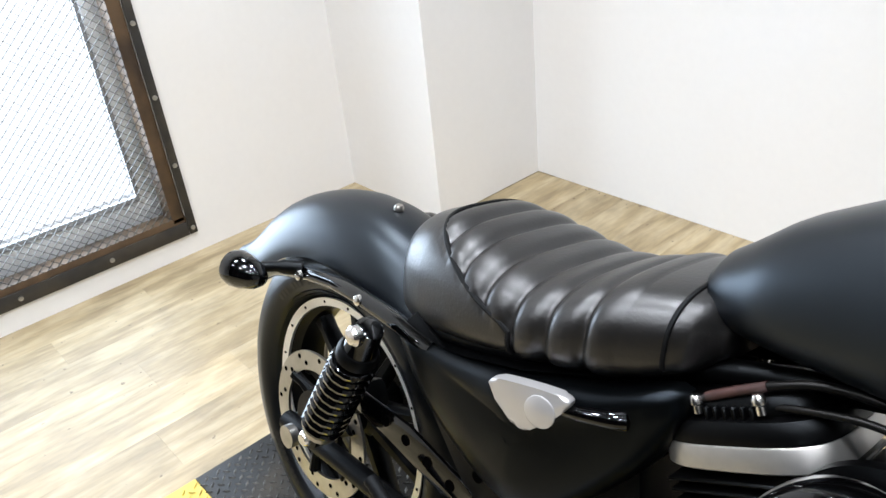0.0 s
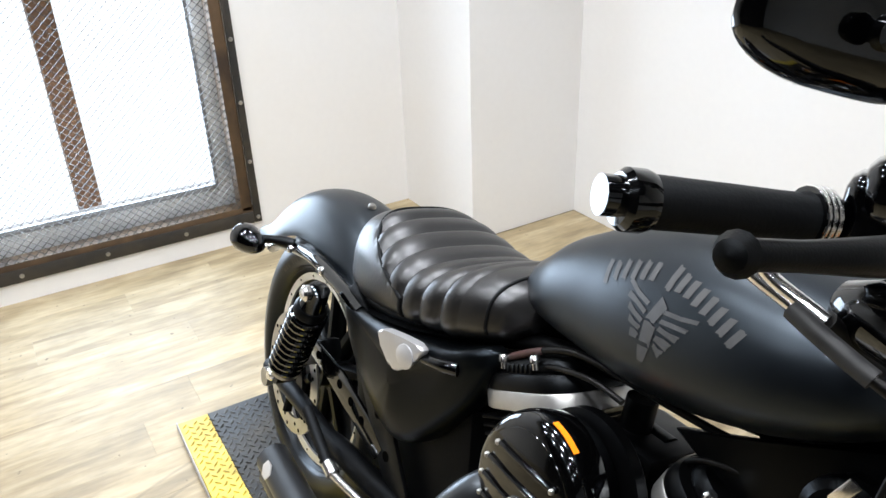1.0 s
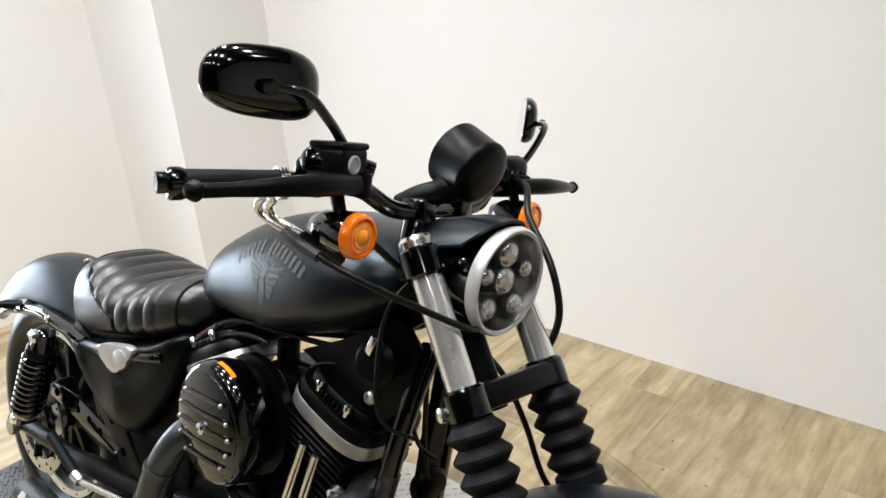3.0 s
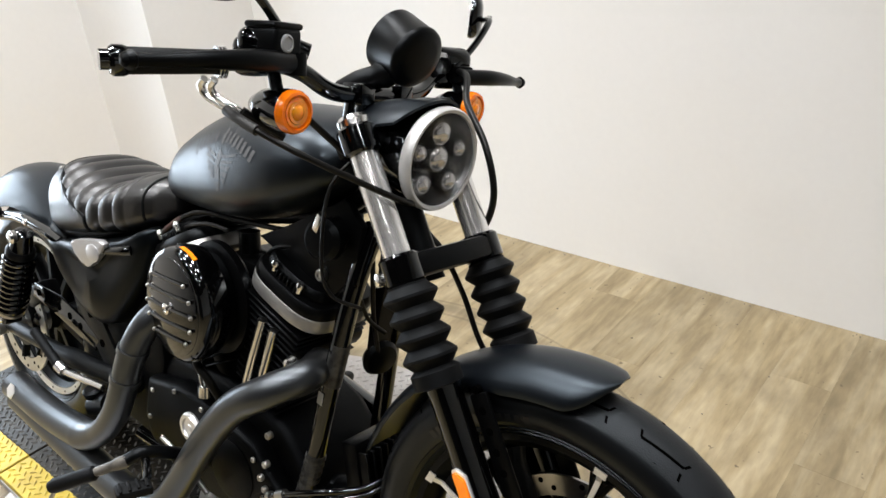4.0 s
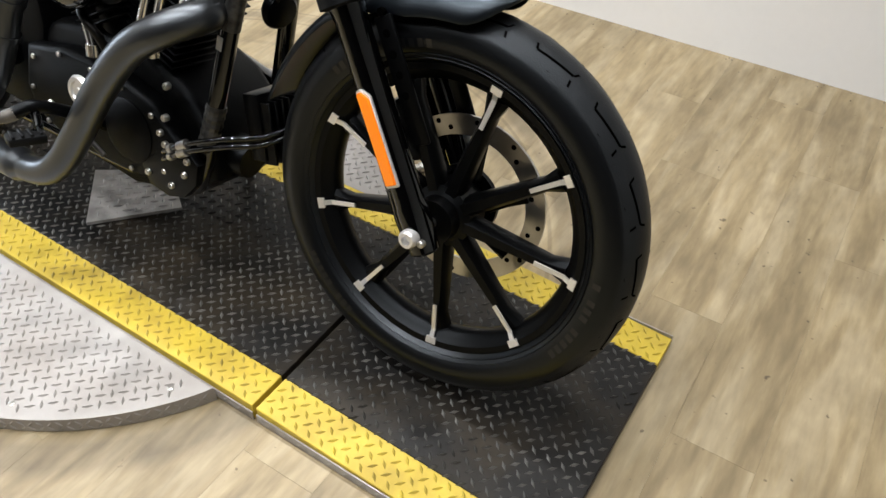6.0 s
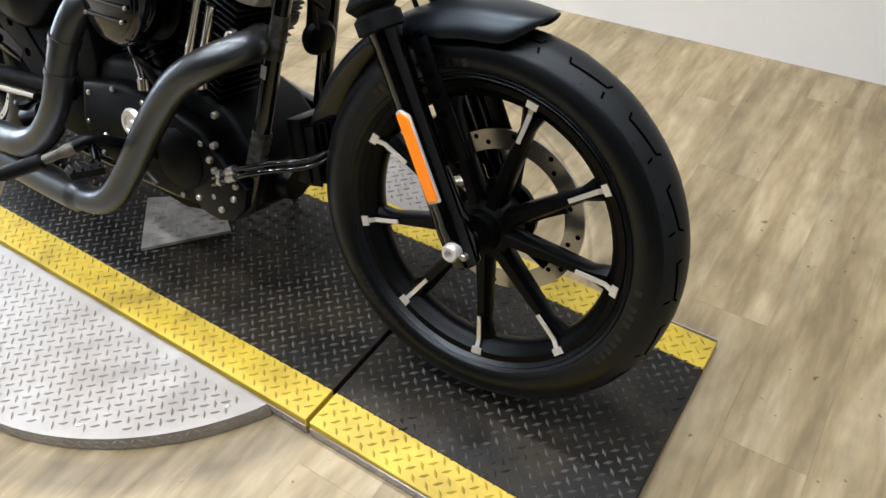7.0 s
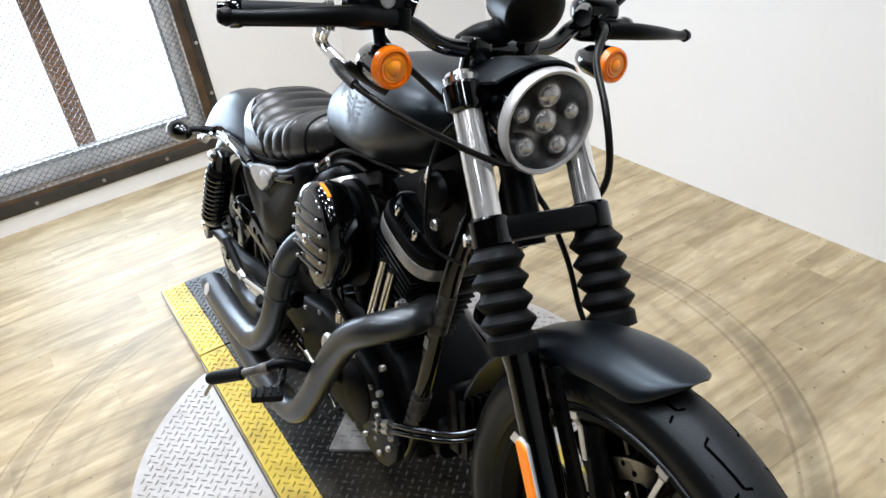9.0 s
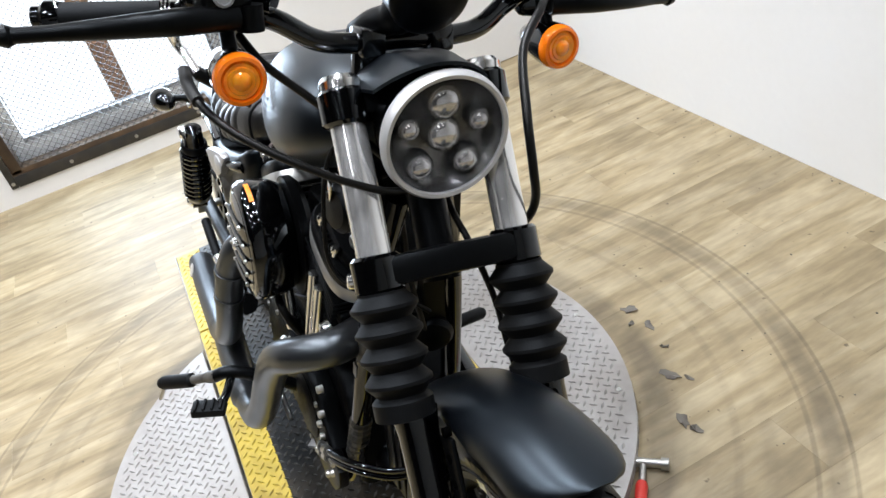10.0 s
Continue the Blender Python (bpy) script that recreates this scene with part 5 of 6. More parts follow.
outline = cover_outline()
mx, mz = sum(p[0] for p in outline) / len(outline), sum(p[1] for p in outline) / len(outline)
for s in (-1, 1):
    rings = []
    for scale, y in ((1.0, 0.085), (1.0, 0.112), (0.985, 0.124), (0.94, 0.136), (0.8, 0.146), (0.5, 0.152), (0.15, 0.154)):
        rings.append([Vector((mx + (x - mx) * scale, s * (y - 0.02 * max(0, (x + 0.3) / 0.22) * (y > 0.1) - 0.012 * max(0, (-0.35 - x) / 0.2) * (y > 0.1)), mz + (z - mz) * scale)) for x, z in outline])
    cover = fixed("side_cover", loft(rings), MATTE_SHADED, None, "matte black oil tank side cover", 60)
    if s < 0:
        bar = curve([(-0.29, -0.149, 0.632), (-0.25, -0.150, 0.637), (-0.215, -0.146, 0.641), (-0.175, -0.136, 0.648), (-0.155, -0.124, 0.652)], 5)
        fixed("cover_rail", tube(bar, [0.003] + [0.0045 + 0.0075 * k / (len(bar) - 2) for k in range(len(bar) - 2)] + [0.006], 14), GLOSS, cover, "gloss black cover latch")
        shield = [(-0.262 + p.x, 0.636 + p.z + 0.14 * p.x) for p in curve([(-0.052, 0, 0.010), (-0.045, 0, 0.018), (-0.02, 0, 0.0205), (0.02, 0, 0.0205), (0.045, 0, 0.018), (0.052, 0, 0.010), (0.04, 0, -0.006), (0.022, 0, -0.022), (0.004, 0, -0.035), (-0.010, 0, -0.034), (-0.03, 0, -0.016), (-0.045, 0, -0.002)], 3)]
        bm = prism(shield, -0.15, -0.166, 0.004, 3)
        bm.transform(Matrix.Translation((-0.26, -0.158, 0.63)) @ Matrix.Rotation(radians(9), 4, "Z") @ Matrix.Translation((0.26, 0.158, -0.63)))
        badge = fixed("badge", bm, BADGE, cover, "polished aluminium shield badge")
        bm = lathe([(0.019, -0.001), (0.019, 0.0014), (0.0172, 0.0024), (0.001, 0.003)], (-0.242, -0.1635, 0.633), (0.156, -0.988, 0), 28)
        fixed("badge_boss", bm, BADGE, badge)

# engine
case = [(-0.21, 0.30), (-0.19, 0.385), (-0.10, 0.435), (0.02, 0.45), (0.14, 0.44), (0.24, 0.40), (0.31, 0.33), (0.32, 0.24), (0.25, 0.185), (0.10, 0.165), (-0.10, 0.17), (-0.19, 0.21)]
engine = fixed("engine_case", prism(case, -0.085, 0.12, 0.02, 3), WRINKLE, None, "black twin-cylinder engine case")
fixed("gear_cover", prism([(-0.16, 0.30), (-0.14, 0.385), (-0.03, 0.405), (0.10, 0.395), (0.2, 0.37), (0.28, 0.30), (0.26, 0.235), (0.16, 0.205), (-0.05, 0.21), (-0.14, 0.25)], -0.08, -0.122, 0.012, 3), WRINKLE, engine, "wrinkle black gearcase cover")
fixed("primary_cover", prism([(-0.24, 0.33), (-0.18, 0.40), (0.1, 0.41), (0.27, 0.37), (0.3, 0.28), (0.22, 0.21), (-0.14, 0.21), (-0.23, 0.26)], 0.12, 0.165, 0.018, 3), GLOSS, engine)
for x, z in ((-0.135, 0.30), (-0.12, 0.365), (-0.04, 0.39), (0.05, 0.385), (0.13, 0.375), (0.205, 0.345), (0.255, 0.295), (0.23, 0.245), (0.14, 0.22), (0.0, 0.225), (-0.1, 0.24), (0.165, 0.29)):
    fixed("case_screw", bolt((x, -0.121, z), (0, -1, 0), 0.0055, 0.005), STEEL, engine)
fixed("timer_cover", lathe([(0.03, 0.0), (0.031, 0.006), (0.027, 0.012), (0.02, 0.012), (0.018, 0.008), (0.008, 0.008), (0.006, 0.01)], (0.016, -0.12, 0.335), (0, -1, 0), 32), MACHINED, engine, "bright round timer cover")
fixed("clutch_derby", lathe([(0.06, 0.0), (0.062, 0.006), (0.05, 0.012), (0.01, 0.013)], (0.14, -0.118, 0.295), (0, -1, 0), 36), WRINKLE, engine)


def cylinder(base, lean, name):
    """A finned cylinder with its head and rocker box; lean: degrees to the front."""
    m = Matrix.Translation(base) @ Matrix.Rotation(radians(lean), 4, "Y")
    barrel = fixed(name, turned(lathe([(0.05, -0.02), (0.05, 0.2)], (0, 0, 0), (0, 0, 1), 28), m), FIN, None, "black finned engine cylinder")
    for k in range(9):
        z = 0.02 + 0.0155 * k
        wide = 0.066 + 0.002 * k
        fixed("cooling_fin", turned(box((0, 0, z), (0.122 + 0.002 * k, 2 * wide, 0.0042), 0.0018, None, 1), m), FIN, barrel)
    head = fixed("cylinder_head", turned(box((0, 0, 0.172), (0.165, 0.15, 0.03), 0.01), m), FIN, barrel)
    for k in range(5):
        fixed("head_fin", turned(box((0, 0, 0.165 + 0.0115 * k), (0.142 + 0.003 * k, 0.168, 0.0045), 0.0018, None, 1), m), FIN, head)
    oval = []
    for k in range(40):
        a = 2 * math.pi * k / 40
        c, s = math.cos(a), math.sin(a)
        oval.append((0.094 * math.copysign(abs(c) ** 0.62, c), 0.084 * math.copysign(abs(s) ** 0.5, s)))
    def ring(scale, z):
        return [Vector((x * scale, y * scale, z)) for x, y in oval]
    fixed("rocker_base", turned(loft([ring(0.97, 0.222), ring(1.0, 0.224), ring(1.0, 0.246), ring(0.985, 0.248)]), m), ALU_COVER, barrel, "polished aluminium rocker box edge")
    lid = fixed("rocker_cover", turned(loft([ring(0.985, 0.2485), ring(0.99, 0.252), ring(0.975, 0.264), ring(0.93, 0.270), ring(0.8, 0.272)]), m), SATIN, barrel, "satin black rocker cover")
    fixed("rocker_top", turned(loft([ring(0.80, 0.2715), ring(0.815, 0.274), ring(0.80, 0.283), ring(0.74, 0.290), ring(0.55, 0.292)]), m), SATIN, lid)
    for q in range(6):
        fixed("rocker_rib", turned(box((-0.022 + 0.0095 * q, -0.066, 0.276), (0.0042, 0.016, 0.014), 0.0012, None, 1), m), SATIN, lid)
    for x, y in ((-0.032, -0.07), (0.034, -0.07), (-0.032, 0.07), (0.034, 0.07)):
        fixed("rocker_bolt", turned(lathe([(0.005, -0.010), (0.005, -0.002), (0.0072, 0.0), (0.0072, 0.005), (0.005, 0.009), (0.002, 0.0095)], (x, y, 0.286), (0, 0, 1), 14), m), CHROME, lid)
    fixed("head_bolt", turned(lathe([(0.007, 0), (0.013, 0.0), (0.013, 0.012), (0.009, 0.016), (0.002, 0.017)], (0.085, -0.09, 0.175), (0.3, -1, -0.2), 14), m), CHROME, barrel)
    return m


cylinder((0.156, -0.018, 0.428), 21, "front_cylinder")
cylinder((0.05, -0.026, 0.446), -26, "rear_cylinder")
for x0, z0, x1, z1 in ((0.165, 0.45, 0.215, 0.61), (0.205, 0.46, 0.245, 0.60), (0.05, 0.42, -0.01, 0.60)):
    rod = fixed("pushrod_tube", tube([(x0, -0.112, z0), (x1, -0.105, z1)], 0.0085, 14), CHROME, None, "chrome pushrod tube")
    fixed("pushrod_cup", tube([(x0, -0.112, z0 - 0.01), (x0, -0.112, z0 + 0.012)], 0.014, 12), CHROME, rod)

fixed("gearbox_case", prism([(-0.35, 0.24), (-0.35, 0.45), (-0.28, 0.56), (-0.15, 0.58), (-0.12, 0.42), (-0.16, 0.22)], -0.095, 0.10, 0.012, 2), WRINKLE, None, "black gearbox and oil tank casing")

# air cleaner
AC = Vector((0.074, -0.186, 0.614))
OVAL = Matrix.Translation(AC) @ Matrix.Diagonal((0.87, 1, 1, 1)) @ Matrix.Translation(-AC)
cleaner = fixed("air_cleaner", turned(lathe([(0.08, -0.078), (0.092, -0.074), (0.099, -0.06), (0.104, -0.042), (0.106, -0.024), (0.1045, -0.011), (0.099, -0.003), (0.09, 0.0)], AC, (0, -1, 0), 64), OVAL), GLOSS, None, "round gloss black air cleaner")
fixed("cover_face", turned(lathe([(0.089, -0.003), (0.088, 0.001), (0.07, 0.005), (0.03, 0.008), (0.001, 0.009)], AC, (0, -1, 0), 56), OVAL), GLOSS, cleaner, "glossy black ribbed cover face")
for k in range(5):
    z = -0.052 + 0.026 * k
    w = math.sqrt(0.076**2 - z * z)
    pts = []
    for q in range(13):
        x = w * (q / 6 - 1)
        r = math.hypot(x, z)
        pts.append(AC + Vector((x, -(0.006 + 0.004 * (1 - r / 0.088)), z)))
    fixed("cover_rib", turned(tube(pts, [0.0026] + [0.0034] * 11 + [0.0026], 10), OVAL), GLOSS, cleaner)
    # Steel dots added at the rib ends stand for highlights there.
    for end in (pts[0], pts[-1]):
        fixed("rib_end_glint", turned(lathe([(0.0038, 0.0), (0.0038, 0.0028), (0.0026, 0.0044), (0.0006, 0.005)], end, (0, -1, 0), 12), OVAL), STEEL, cleaner)
fixed("cover_nut", lathe([(0.004, 0.006), (0.011, 0.008), (0.01, 0.014), (0.005, 0.016), (0.001, 0.014)], AC, (0, -1, 0), 14), CHROME, cleaner, "chrome centre screw")
fixed("air_cleaner_back", turned(lathe([(0.05, -0.108), (0.094, -0.104), (0.104, -0.094), (0.104, -0.08), (0.06, -0.074)], AC + Vector((0.012, 0, 0.0)), (0, -1, 0), 48), OVAL), SATIN, cleaner)
sticker = []
for k in range(13):
    a = radians(60 + 26 * k / 12)
    sticker.append([AC + Vector((0.87 * r * math.cos(a), d, r * math.sin(a))) for r, d in ((0.1066, 0.022), (0.1063, 0.0145), (0.1052, 0.0145), (0.1052, 0.022))])
fixed("cleaner_label", loft(sticker), REFLECTOR, cleaner, "curved orange warning sticker")
fixed("carburettor", join(box((0.07, -0.06, 0.62), (0.07, 0.1, 0.08), 0.015), tube([(0.07, -0.02, 0.65), (0.07, -0.02, 0.72)], 0.02, 12)), SATIN)

fixed("intake_manifold", join(box((0.085, 0.0, 0.645), (0.10, 0.12, 0.07), 0.014), tube([(0.07, 0.0, 0.66), (0.11, 0.0, 0.66)], 0.024, 12)), SATIN, None, "black intake manifold between the cylinders")

# exhaust
front_pipe = curve([(0.31, -0.06, 0.548), (0.335, -0.115, 0.55), (0.30, -0.165, 0.528), (0.235, -0.182, 0.482), (0.16, -0.186, 0.395), (0.085, -0.19, 0.285), (0.035, -0.196, 0.218), (-0.02, -0.20, 0.182), (-0.10, -0.20, 0.172), (-0.25, -0.195, 0.172), (-0.42, -0.19, 0.18), (-0.60, -0.188, 0.196)], 8)
n = len(front_pipe)
fixed("front_exhaust", tube(front_pipe, [0.0275 + (0.006 if k > n * 0.7 else 0) for k in range(n)], 24), EXHAUST, None, "black front exhaust pipe and silencer")
rear_pipe = curve([(0.03, -0.08, 0.585), (0.012, -0.14, 0.588), (-0.012, -0.18, 0.562), (-0.045, -0.198, 0.50), (-0.07, -0.205, 0.43), (-0.105, -0.207, 0.358), (-0.16, -0.208, 0.294), (-0.225, -0.207, 0.254), (-0.29, -0.205, 0.240), (-0.42, -0.203, 0.231), (-0.592, -0.2, 0.236)], 8)
n = len(rear_pipe)
silencer = fixed("rear_exhaust", tube(rear_pipe, [0.0262 + 0.0065 * min(1, max(0, (k / n - 0.62) / 0.12)) for k in range(n)], 24), EXHAUST, None, "black rear exhaust pipe and silencer")
fixed("silencer_emblem", lathe([(0.018, 0.0), (0.018, 0.002), (0.012, 0.0025)], (-0.545, -0.230, 0.247), (0, -1, 0.35), 6), MACHINED, silencer, "small bright emblem plate")
for x, y, z in ((-0.068, -0.204, 0.436), (-0.045, -0.198, 0.50)):
    fixed("pipe_clamp", lathe([(0.0265, -0.006), (0.0292, -0.006), (0.0292, 0.006), (0.0265, 0.006)], (x, y, z), (0.35, 0.1, 0.93), 24, closed=True), EXHAUST, silencer)

# frame tubes, oil filter, regulator, wiring
for s in (-1, 1):
    fixed("down_tube", tube(curve([(0.40, s * 0.03, 0.80), (0.375, s * 0.055, 0.68), (0.345, s * 0.07, 0.52), (0.315, s * 0.08, 0.36), (0.285, s * 0.085, 0.24), (0.22, s * 0.07, 0.195), (0.05, s * 0.07, 0.185), (-0.25, s * 0.08, 0.20)], 6), 0.0165, 14), GLOSS, None, "gloss black frame tube")
    fixed("backbone_tube", tube(curve([(0.40, s * 0.03, 0.86), (0.30, s * 0.03, 0.80), (0.1, s * 0.03, 0.755), (-0.1, s * 0.045, 0.71), (-0.3, s * 0.09, 0.65), (-0.52, s * 0.105, 0.612)], 6), 0.014, 12), SATIN)
fixed("head_bracket", prism([(0.15, 0.735), (0.24, 0.775), (0.36, 0.84), (0.40, 0.80), (0.385, 0.72), (0.33, 0.665), (0.27, 0.69)], -0.045, -0.06, 0.003), SATIN, None, "satin black drilled engine bracket")
fixed("bracket_bolt", bolt((0.315, -0.061, 0.705), (0, -1, 0), 0.011, 0.01), STEEL)
fixed("ignition_cap", join(lathe([(0.028, 0.0), (0.034, 0.006), (0.034, 0.02), (0.026, 0.028), (0.005, 0.03)], (0.345, -0.075, 0.775), (0.2, -1, 0.1), 28), tube([(0.35, -0.03, 0.79), (0.345, -0.08, 0.775)], 0.026, 16)), SATIN)
fixed("ignition_key", box((0.35, -0.105, 0.805), (0.012, 0.004, 0.03), 0.0015, Matrix.Rotation(radians(25), 4, "Y")), CHROME, None, "bright ignition key")
fixed("tube_sleeve", tube([(0.361, -0.063, 0.60), (0.346, -0.0695, 0.525)], 0.0172, 14), WORN, None, "worn grey sleeve on the frame tube")
fixed("lower_tube_sleeve", tube([Vector((0.322, -0.0785, 0.39)).lerp(Vector((0.30, -0.085, 0.30)), q / 12) for q in range(13)], [0.0172 + 0.0016 * (q % 2) for q in range(13)], 14), WORN, None, "ribbed worn grey tube sleeve", 20)
fixed("tube_label", box((0.3405, -0.0882, 0.503), (0.012, 0.0016, 0.024), 0.0004, Matrix.Rotation(radians(12), 4, "Y"), 1), GREY_TRIM, None, "small pale sticker on the frame tube")
fixed("oil_filter", lathe([(0.02, 0.0), (0.036, 0.004), (0.038, 0.02), (0.038, 0.085), (0.034, 0.095)], (0.255, -0.02, 0.285), (0.95, 0, -0.1), 28), SATIN, None, "black oil filter")
reg = fixed("regulator", box((0.385, 0.0, 0.36), (0.035, 0.11, 0.12), 0.004, Matrix.Rotation(radians(-12), 4, "Y")), SATIN, None, "finned black voltage regulator")
for k in range(7):
    fixed("cooling_fin", box((0.41, -0.048 + 0.016 * k, 0.355), (0.028, 0.005, 0.11), 0.001, Matrix.Rotation(radians(-12), 4, "Y"), 1), FIN, reg)
fixed("horn", lathe([(0.012, -0.014), (0.03, -0.01), (0.034, 0.0), (0.028, 0.008), (0.012, 0.012), (0.003, 0.013)], (0.362, 0.03, 0.545), (1, -0.3, -0.2), 28), SATIN, None, "round black horn")
fixed("horn_bracket", prism([(0.345, 0.56), (0.362, 0.555), (0.372, 0.62), (0.392, 0.72), (0.40, 0.80), (0.378, 0.80), (0.368, 0.70), (0.352, 0.62)], 0.012, 0.062, 0.003), SATIN, None, "black steel horn bracket")
conduit("horn_wire", [(0.385, -0.02, 0.76), (0.38, -0.012, 0.69), (0.372, 0.0, 0.63), (0.37, 0.012, 0.58), (0.366, 0.022, 0.55)], 0.0042, CABLE, "", fixed)
conduit("horn_wire", [(0.375, -0.045, 0.70), (0.378, -0.03, 0.655), (0.374, -0.008, 0.625), (0.38, 0.02, 0.60)], 0.0038, CABLE, "", fixed)
fixed("coil_pack", box((0.27, 0.0, 0.78), (0.09, 0.07, 0.05), 0.01), SATIN)
conduit("plug_lead", [(0.28, -0.04, 0.735), (0.24, -0.055, 0.735), (0.19, -0.06, 0.72), (0.16, -0.06, 0.69)], 0.0042, CABLE, "black spark plug lead", fixed)
conduit("wire_loom", [(-0.14, -0.085, 0.60), (-0.138, -0.09, 0.655), (-0.094, -0.09, 0.70), (-0.04, -0.085, 0.735), (0.01, -0.075, 0.752), (0.10, -0.06, 0.752), (0.2, -0.05, 0.755), (0.30, -0.05, 0.772)], 0.0048, CABLE, "taped black wiring loom", fixed)
conduit("loom_tape", [(-0.097, -0.0905, 0.698), (-0.07, -0.0885, 0.717), (-0.045, -0.086, 0.7325)], 0.0053, GASKET, "faded red tape round the loom", fixed)
conduit("fuel_pipe", [(-0.06, -0.08, 0.70), (-0.02, -0.088, 0.722), (0.04, -0.086, 0.738), (0.09, -0.08, 0.735)], 0.004, CABLE, "thin black fuel pipe", fixed)
conduit("breather_hose", [(0.02, -0.1, 0.50), (0.06, -0.135, 0.49), (0.09, -0.13, 0.46), (0.09, -0.11, 0.42)], 0.008, CABLE, "", fixed)
for k in range(2):
    d = -0.014 * k
    conduit("oil_line", [(0.235, -0.125, 0.286 + d), (0.25, -0.134, 0.296 + d), (0.306, -0.134, 0.328 + d), (0.37, -0.115, 0.352 + d), (0.42, -0.07, 0.36 + d), (0.445, -0.03, 0.375 + d)], 0.0052, GLOSS, "", fixed)
    fixed("oil_fitting", tube([(0.286, -0.1345, 0.317 + d), (0.306, -0.1345, 0.3285 + d)], 0.0085, 10), STEEL)
    fixed("oil_fitting", tube([(0.262, -0.1345, 0.304 + d), (0.270, -0.1345, 0.3085 + d)], 0.0085, 10), STEEL)
fixed("front_engine_mount", prism([(0.17, 0.24), (0.22, 0.285), (0.29, 0.305), (0.318, 0.285), (0.312, 0.245), (0.28, 0.21), (0.24, 0.197), (0.19, 0.205)], -0.105, -0.124, 0.004), SATIN)
for x, z in ((0.294, 0.287), (0.286, 0.258), (0.251, 0.225), (0.19, 0.231), (0.24, 0.302), (0.229, 0.321), (0.243, 0.353), (0.252, 0.413)):
    fixed("mount_bolt", bolt((x, -0.123, z), (0, -1, 0), 0.0068, 0.007), STEEL)

# foot controls
peg = fixed("rider_peg", tube([(-0.008, -0.302, 0.308), (-0.011, -0.305, 0.306), (-0.06, -0.352, 0.281), (-0.067, -0.359, 0.277)], [0.010, 0.014, 0.014, 0.010], 14), RUBBER, None, "black rubber foot peg with a bright mount")
fixed("peg_mount", tube([(0.032, -0.262, 0.332), (0.02, -0.274, 0.325), (0.012, -0.282, 0.32), (-0.009, -0.303, 0.3075)], [0.012, 0.012, 0.009, 0.009], 12), WORN_ALU, peg, "dull cast peg mount")
left_peg = fixed("rider_peg", tube([(0.03, 0.225, 0.30), (0.028, 0.23, 0.30), (0.01, 0.30, 0.295), (0.008, 0.308, 0.294)], [0.010, 0.014, 0.014, 0.010], 14), RUBBER, None, "black rubber foot peg")
fixed("peg_mount", tube([(0.05, 0.15, 0.31), (0.03, 0.226, 0.30)], 0.0105, 12), WORN_ALU, left_peg)
fixed("peg_feeler", tube([(-0.062, -0.354, 0.269), (-0.072, -0.366, 0.237)], 0.004, 8), STEEL, peg)
fixed("peg_bracket", tube(curve([(0.07, -0.10, 0.27), (0.06, -0.16, 0.31), (0.045, -0.235, 0.342), (0.03, -0.264, 0.331)], 4), 0.012, 10), SATIN)
pedal = fixed("brake_pedal", tube(curve([(0.04, -0.235, 0.335), (0.085, -0.258, 0.322), (0.095, -0.272, 0.318)], 4), 0.008, 10), GLOSS, None, "black brake pedal")
fixed("pedal_pad", box((0.097, -0.290, 0.315), (0.034, 0.06, 0.016), 0.004, Matrix.Rotation(radians(-20), 4, "Z")), RUBBER, pedal)
for q in range(4):
    fixed("pad_rib", box((0.097 + 0.004 * (q - 1.5), -0.290 + 0.014 * (q - 1.5), 0.3245), (0.03, 0.005, 0.005), 0.001, Matrix.Rotation(radians(-20), 4, "Z"), 1), RUBBER, pedal)
conduit("brake_rod", [(-0.03, -0.16, 0.31), (0.03, -0.155, 0.285), (0.1, -0.15, 0.24)], 0.005, STEEL, "", fixed)
pp = fixed("passenger_peg", tube([Vector((-0.512, -0.180, 0.392)).lerp(Vector((-0.413, -0.176, 0.338)), q / 20) for q in range(21)], [0.010 + 0.0015 * (q % 2) for q in range(21)], 14), RUBBER, None, "folded black passenger foot peg")
fixed("passenger_peg_mount", join(tube([(-0.413, -0.176, 0.338), (-0.39, -0.174, 0.33)], 0.013, 10), tube([(-0.39, -0.174, 0.33), (-0.27, -0.15, 0.325)], 0.008, 10)), CHROME, pp)
fixed("brake_cylinder", join(tube([(-0.31, -0.15, 0.27), (-0.24, -0.15, 0.30)], 0.024, 14), lathe([(0.02, 0), (0.022, 0.015), (0.016, 0.02)], (-0.3, -0.155, 0.30), (0, -0.3, 1), 18)), SATIN)
fixed("side_stand", tube(curve([(0.12, 0.13, 0.16), (0.10, 0.2, 0.11), (0.08, 0.27, 0.06)], 4), 0.011, 10), GLOSS, None, "black side stand")

# ---- loose things ----
bm = bmesh.new()
corners = [(-0.088, -0.082), (0.046, -0.217), (0.179, -0.066), (0.058, 0.017)]
top = [bm.verts.new((x, y, PLATE_Z + 0.010)) for x, y in corners]
low = [bm.verts.new((x, y, PLATE_Z + 0.0022)) for x, y in corners]
bm.faces.new(top)
bm.faces.new(low[::-1])
for i in range(4):
    bm.faces.new((top[i], low[i], low[(i + 1) % 4], top[(i + 1) % 4]))
pad = thing("stand_plate", bm, BARE_TREAD, "small bare tread plate lying under the engine", "metal plate")
spots = []
for x, y, turn in weave(-0.09, -0.22, 0.18, 0.02):
    inside = True
    for (ax, ay), (bx, by) in zip(corners, corners[1:] + corners[:1]):
        ln = math.hypot(bx - ax, by - ay)
        inside = inside and ((bx - ax) * (y - ay) - (by - ay) * (x - ax)) / ln > 0.012
    if inside:
        spots.append((x, y, PLATE_Z + 0.010, turn, 0))
bm = bmesh.new()
lugs(bm, spots)
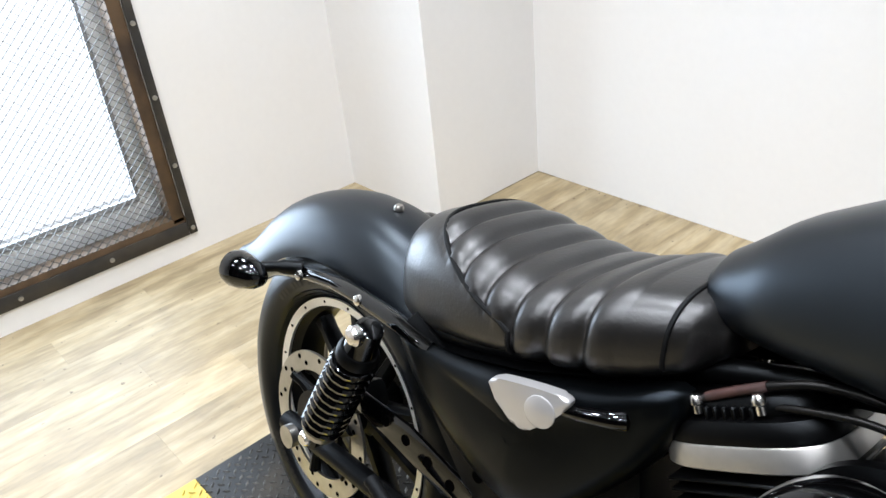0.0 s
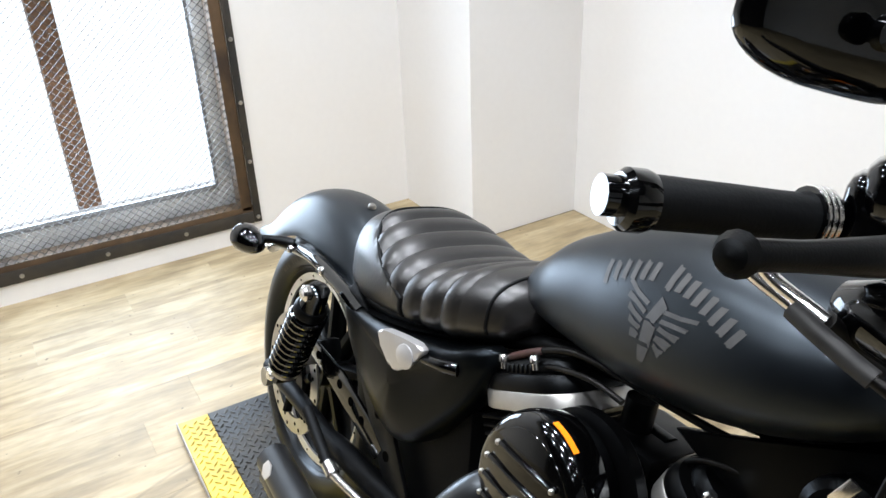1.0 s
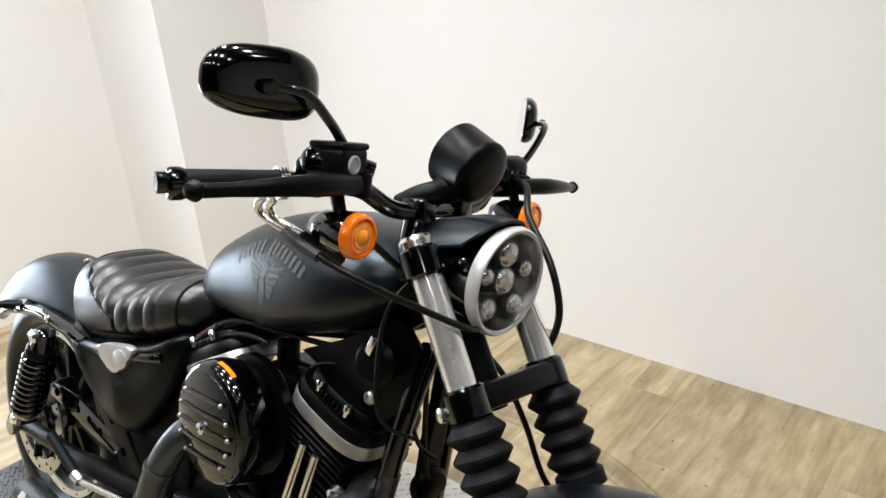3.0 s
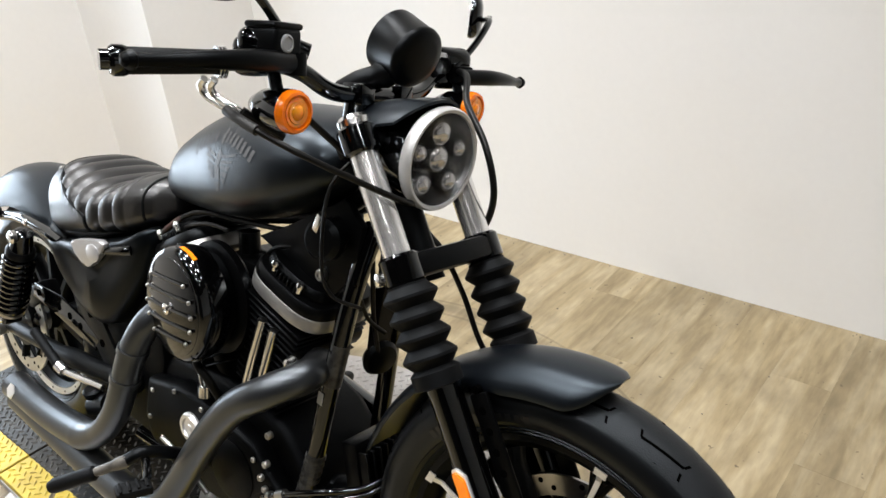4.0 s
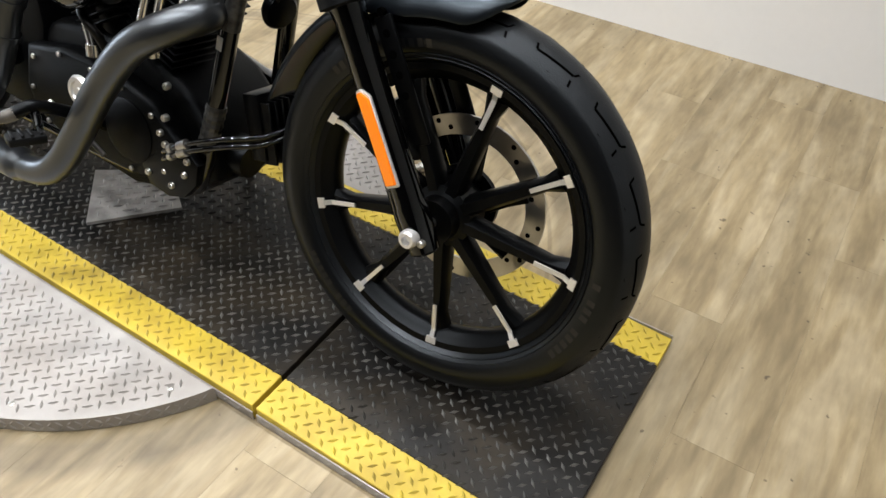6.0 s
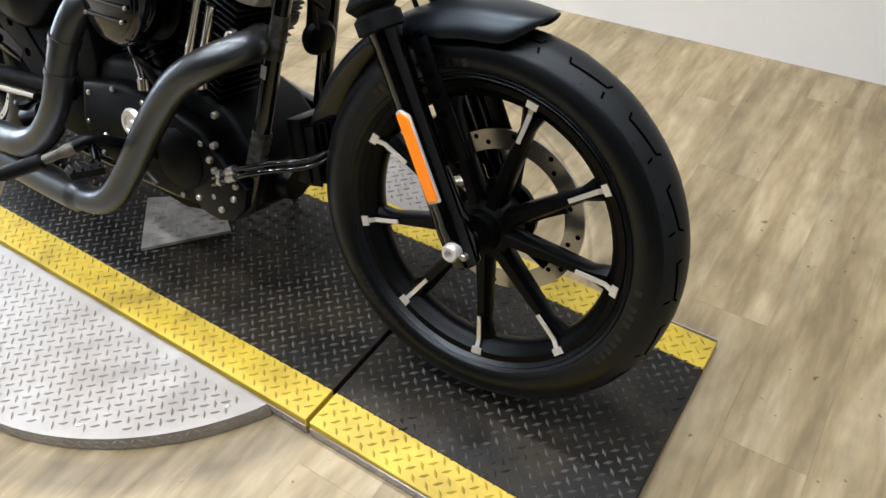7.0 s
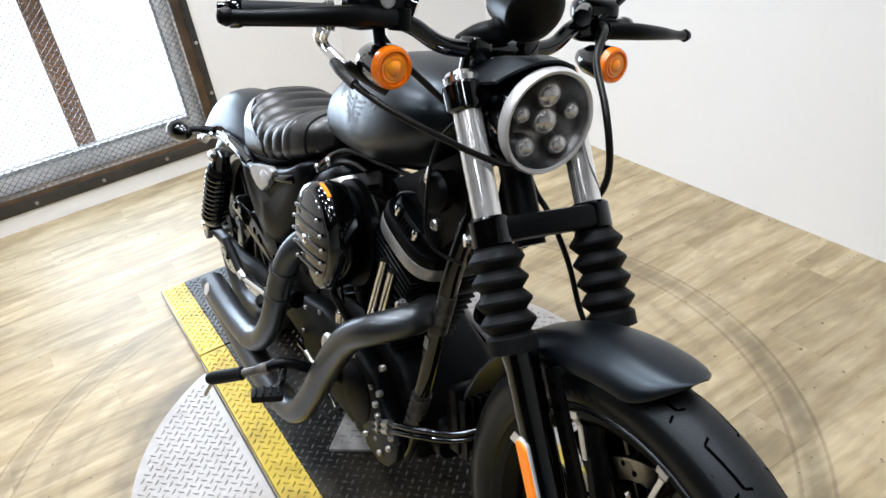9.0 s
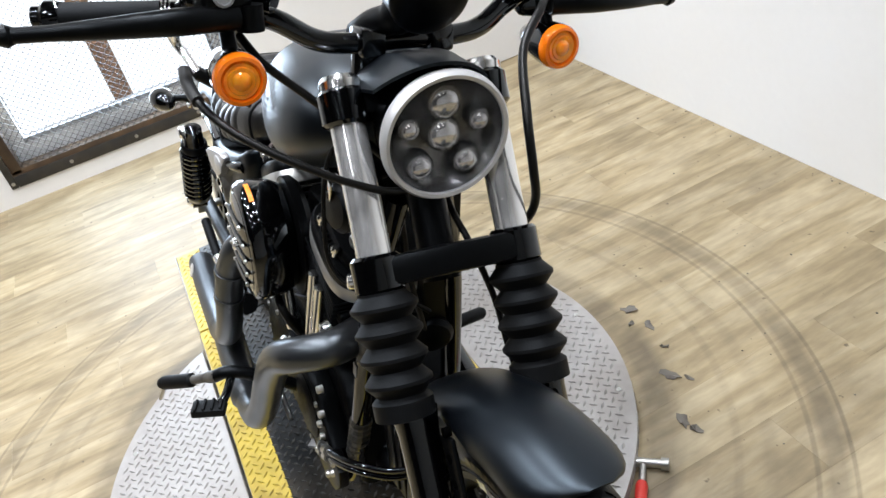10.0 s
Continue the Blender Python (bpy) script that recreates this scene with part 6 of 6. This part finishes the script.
tagged(part("tread_relief", bm, BARE_TREAD, pad), kind="stuff")

ham = tagged(new("hammer"), "small hammer with a red handle on the floor", "hammer")
ham.matrix_basis = pose(0.489, 0.362, 0.013, 0, 0, -41)
part("head", join(tube([(-0.002, -0.045, 0), (-0.002, 0.04, 0)], [0.0105, 0.009], 12), tube([(-0.002, 0.035, 0), (-0.002, 0.05, 0)], 0.0125, 12), tube(curve([(-0.002, -0.04, 0), (0.004, -0.06, -0.002), (0.016, -0.075, -0.006)], 4), [0.009] * 4 + [0.004] * 5, 8)), STEEL, ham, "steel claw hammer head")
part("shaft", tube([(0.0, 0, 0), (0.09, 0, 0)], 0.007, 10), STEEL, ham)
part("handle", tube([(0.045, 0, 0), (0.055, 0, 0), (0.08, 0, 0), (0.108, 0, 0.001), (0.115, 0, 0.001)], [0.009, 0.0125, 0.0115, 0.0125, 0.009], 12), RED, ham, "red rubber handle")

chip_rng = random.Random(5)
for cx, cy, size in ((0.097, 0.626, 0.04), (0.169, 0.628, 0.035), (0.327, 0.564, 0.045), (0.444, 0.502, 0.04), (0.14, 0.60, 0.022), (0.477, 0.505, 0.028), (0.36, 0.59, 0.02), (0.25, 0.61, 0.018)):
    bm = bmesh.new()
    rim = []
    for k in range(11):
        a = 2 * math.pi * k / 11
        r = 0.7 * size * chip_rng.uniform(0.5, 1.0)
        rim.append((r * math.cos(a), 0.5 * r * math.sin(a), chip_rng.choice((0.0005, 0.0008, 0.006))))
    top = [bm.verts.new((x, y, z + 0.0012)) for x, y, z in rim]
    low = [bm.verts.new((x, y, z)) for x, y, z in rim]
    mid, under = bm.verts.new((0, 0, 0.0016)), bm.verts.new((0, 0, 0.0004))
    for k in range(11):
        q = (k + 1) % 11
        bm.faces.new((top[k], top[q], mid))
        bm.faces.new((low[q], low[k], under))
        bm.faces.new((top[k], low[k], low[q], top[q]))
    flake = thing("floor_chip", bm, CHIP, "ragged grey flake peeling off the floor", "floor chip", "peeling floor chips")
    flake.matrix_basis = pose(cx, cy, 0, 0, 0, chip_rng.uniform(0, 180))

# small dark crumbs along the wall and on the floor
crumb_rng = random.Random(11)
bm = bmesh.new()
for k in range(170):
    x = crumb_rng.uniform(-1.4, 2.4)
    y = WALL_Y - abs(crumb_rng.gauss(0.004, 0.02)) - 0.003 if k < 110 else crumb_rng.uniform(0.45, WALL_Y - 0.05)
    r = crumb_rng.uniform(0.0012, 0.0034)
    rim = [bm.verts.new((x + r * crumb_rng.uniform(0.6, 1.3) * math.cos(a), y + r * crumb_rng.uniform(0.6, 1.3) * math.sin(a), 0.0004)) for a in (2 * math.pi * q / 5 for q in range(5))]
    tip = bm.verts.new((x, y, 0.0004 + r * 0.8))
    bm.faces.new(rim[::-1])
    for q in range(5):
        bm.faces.new((rim[q], rim[(q + 1) % 5], tip))
thing("floor_crumbs", bm, CHIP, "small dark crumbs of dirt along the wall", "dirt", kind="stuff")

# ---- floor planks ----
PW, PL = 0.152, 0.914
bm = box((0, 0, -0.002), (PW - 0.00025, PL - 0.00025, 0.004), 0.00012, None, 1)
plank_data = finish(bm, "plank", FLOOR)
col = 0
x = WALL_X + PW / 2
while x < 2.6:
    edge = WALL_Y if x - PW / 2 > PIL_X else PIL_Y
    long = PL * (1.0, 0.34, 0.68, 0.19, 0.52, 0.83)[col % 6]
    while edge > -2.3:
        ob = new("plank", plank_data)
        ob.location = (x, edge - long / 2, 0)
        ob.scale = (1, long / PL, 1)
        ob.parent = floor
        edge -= long
        long = PL
    x += PW
    col += 1
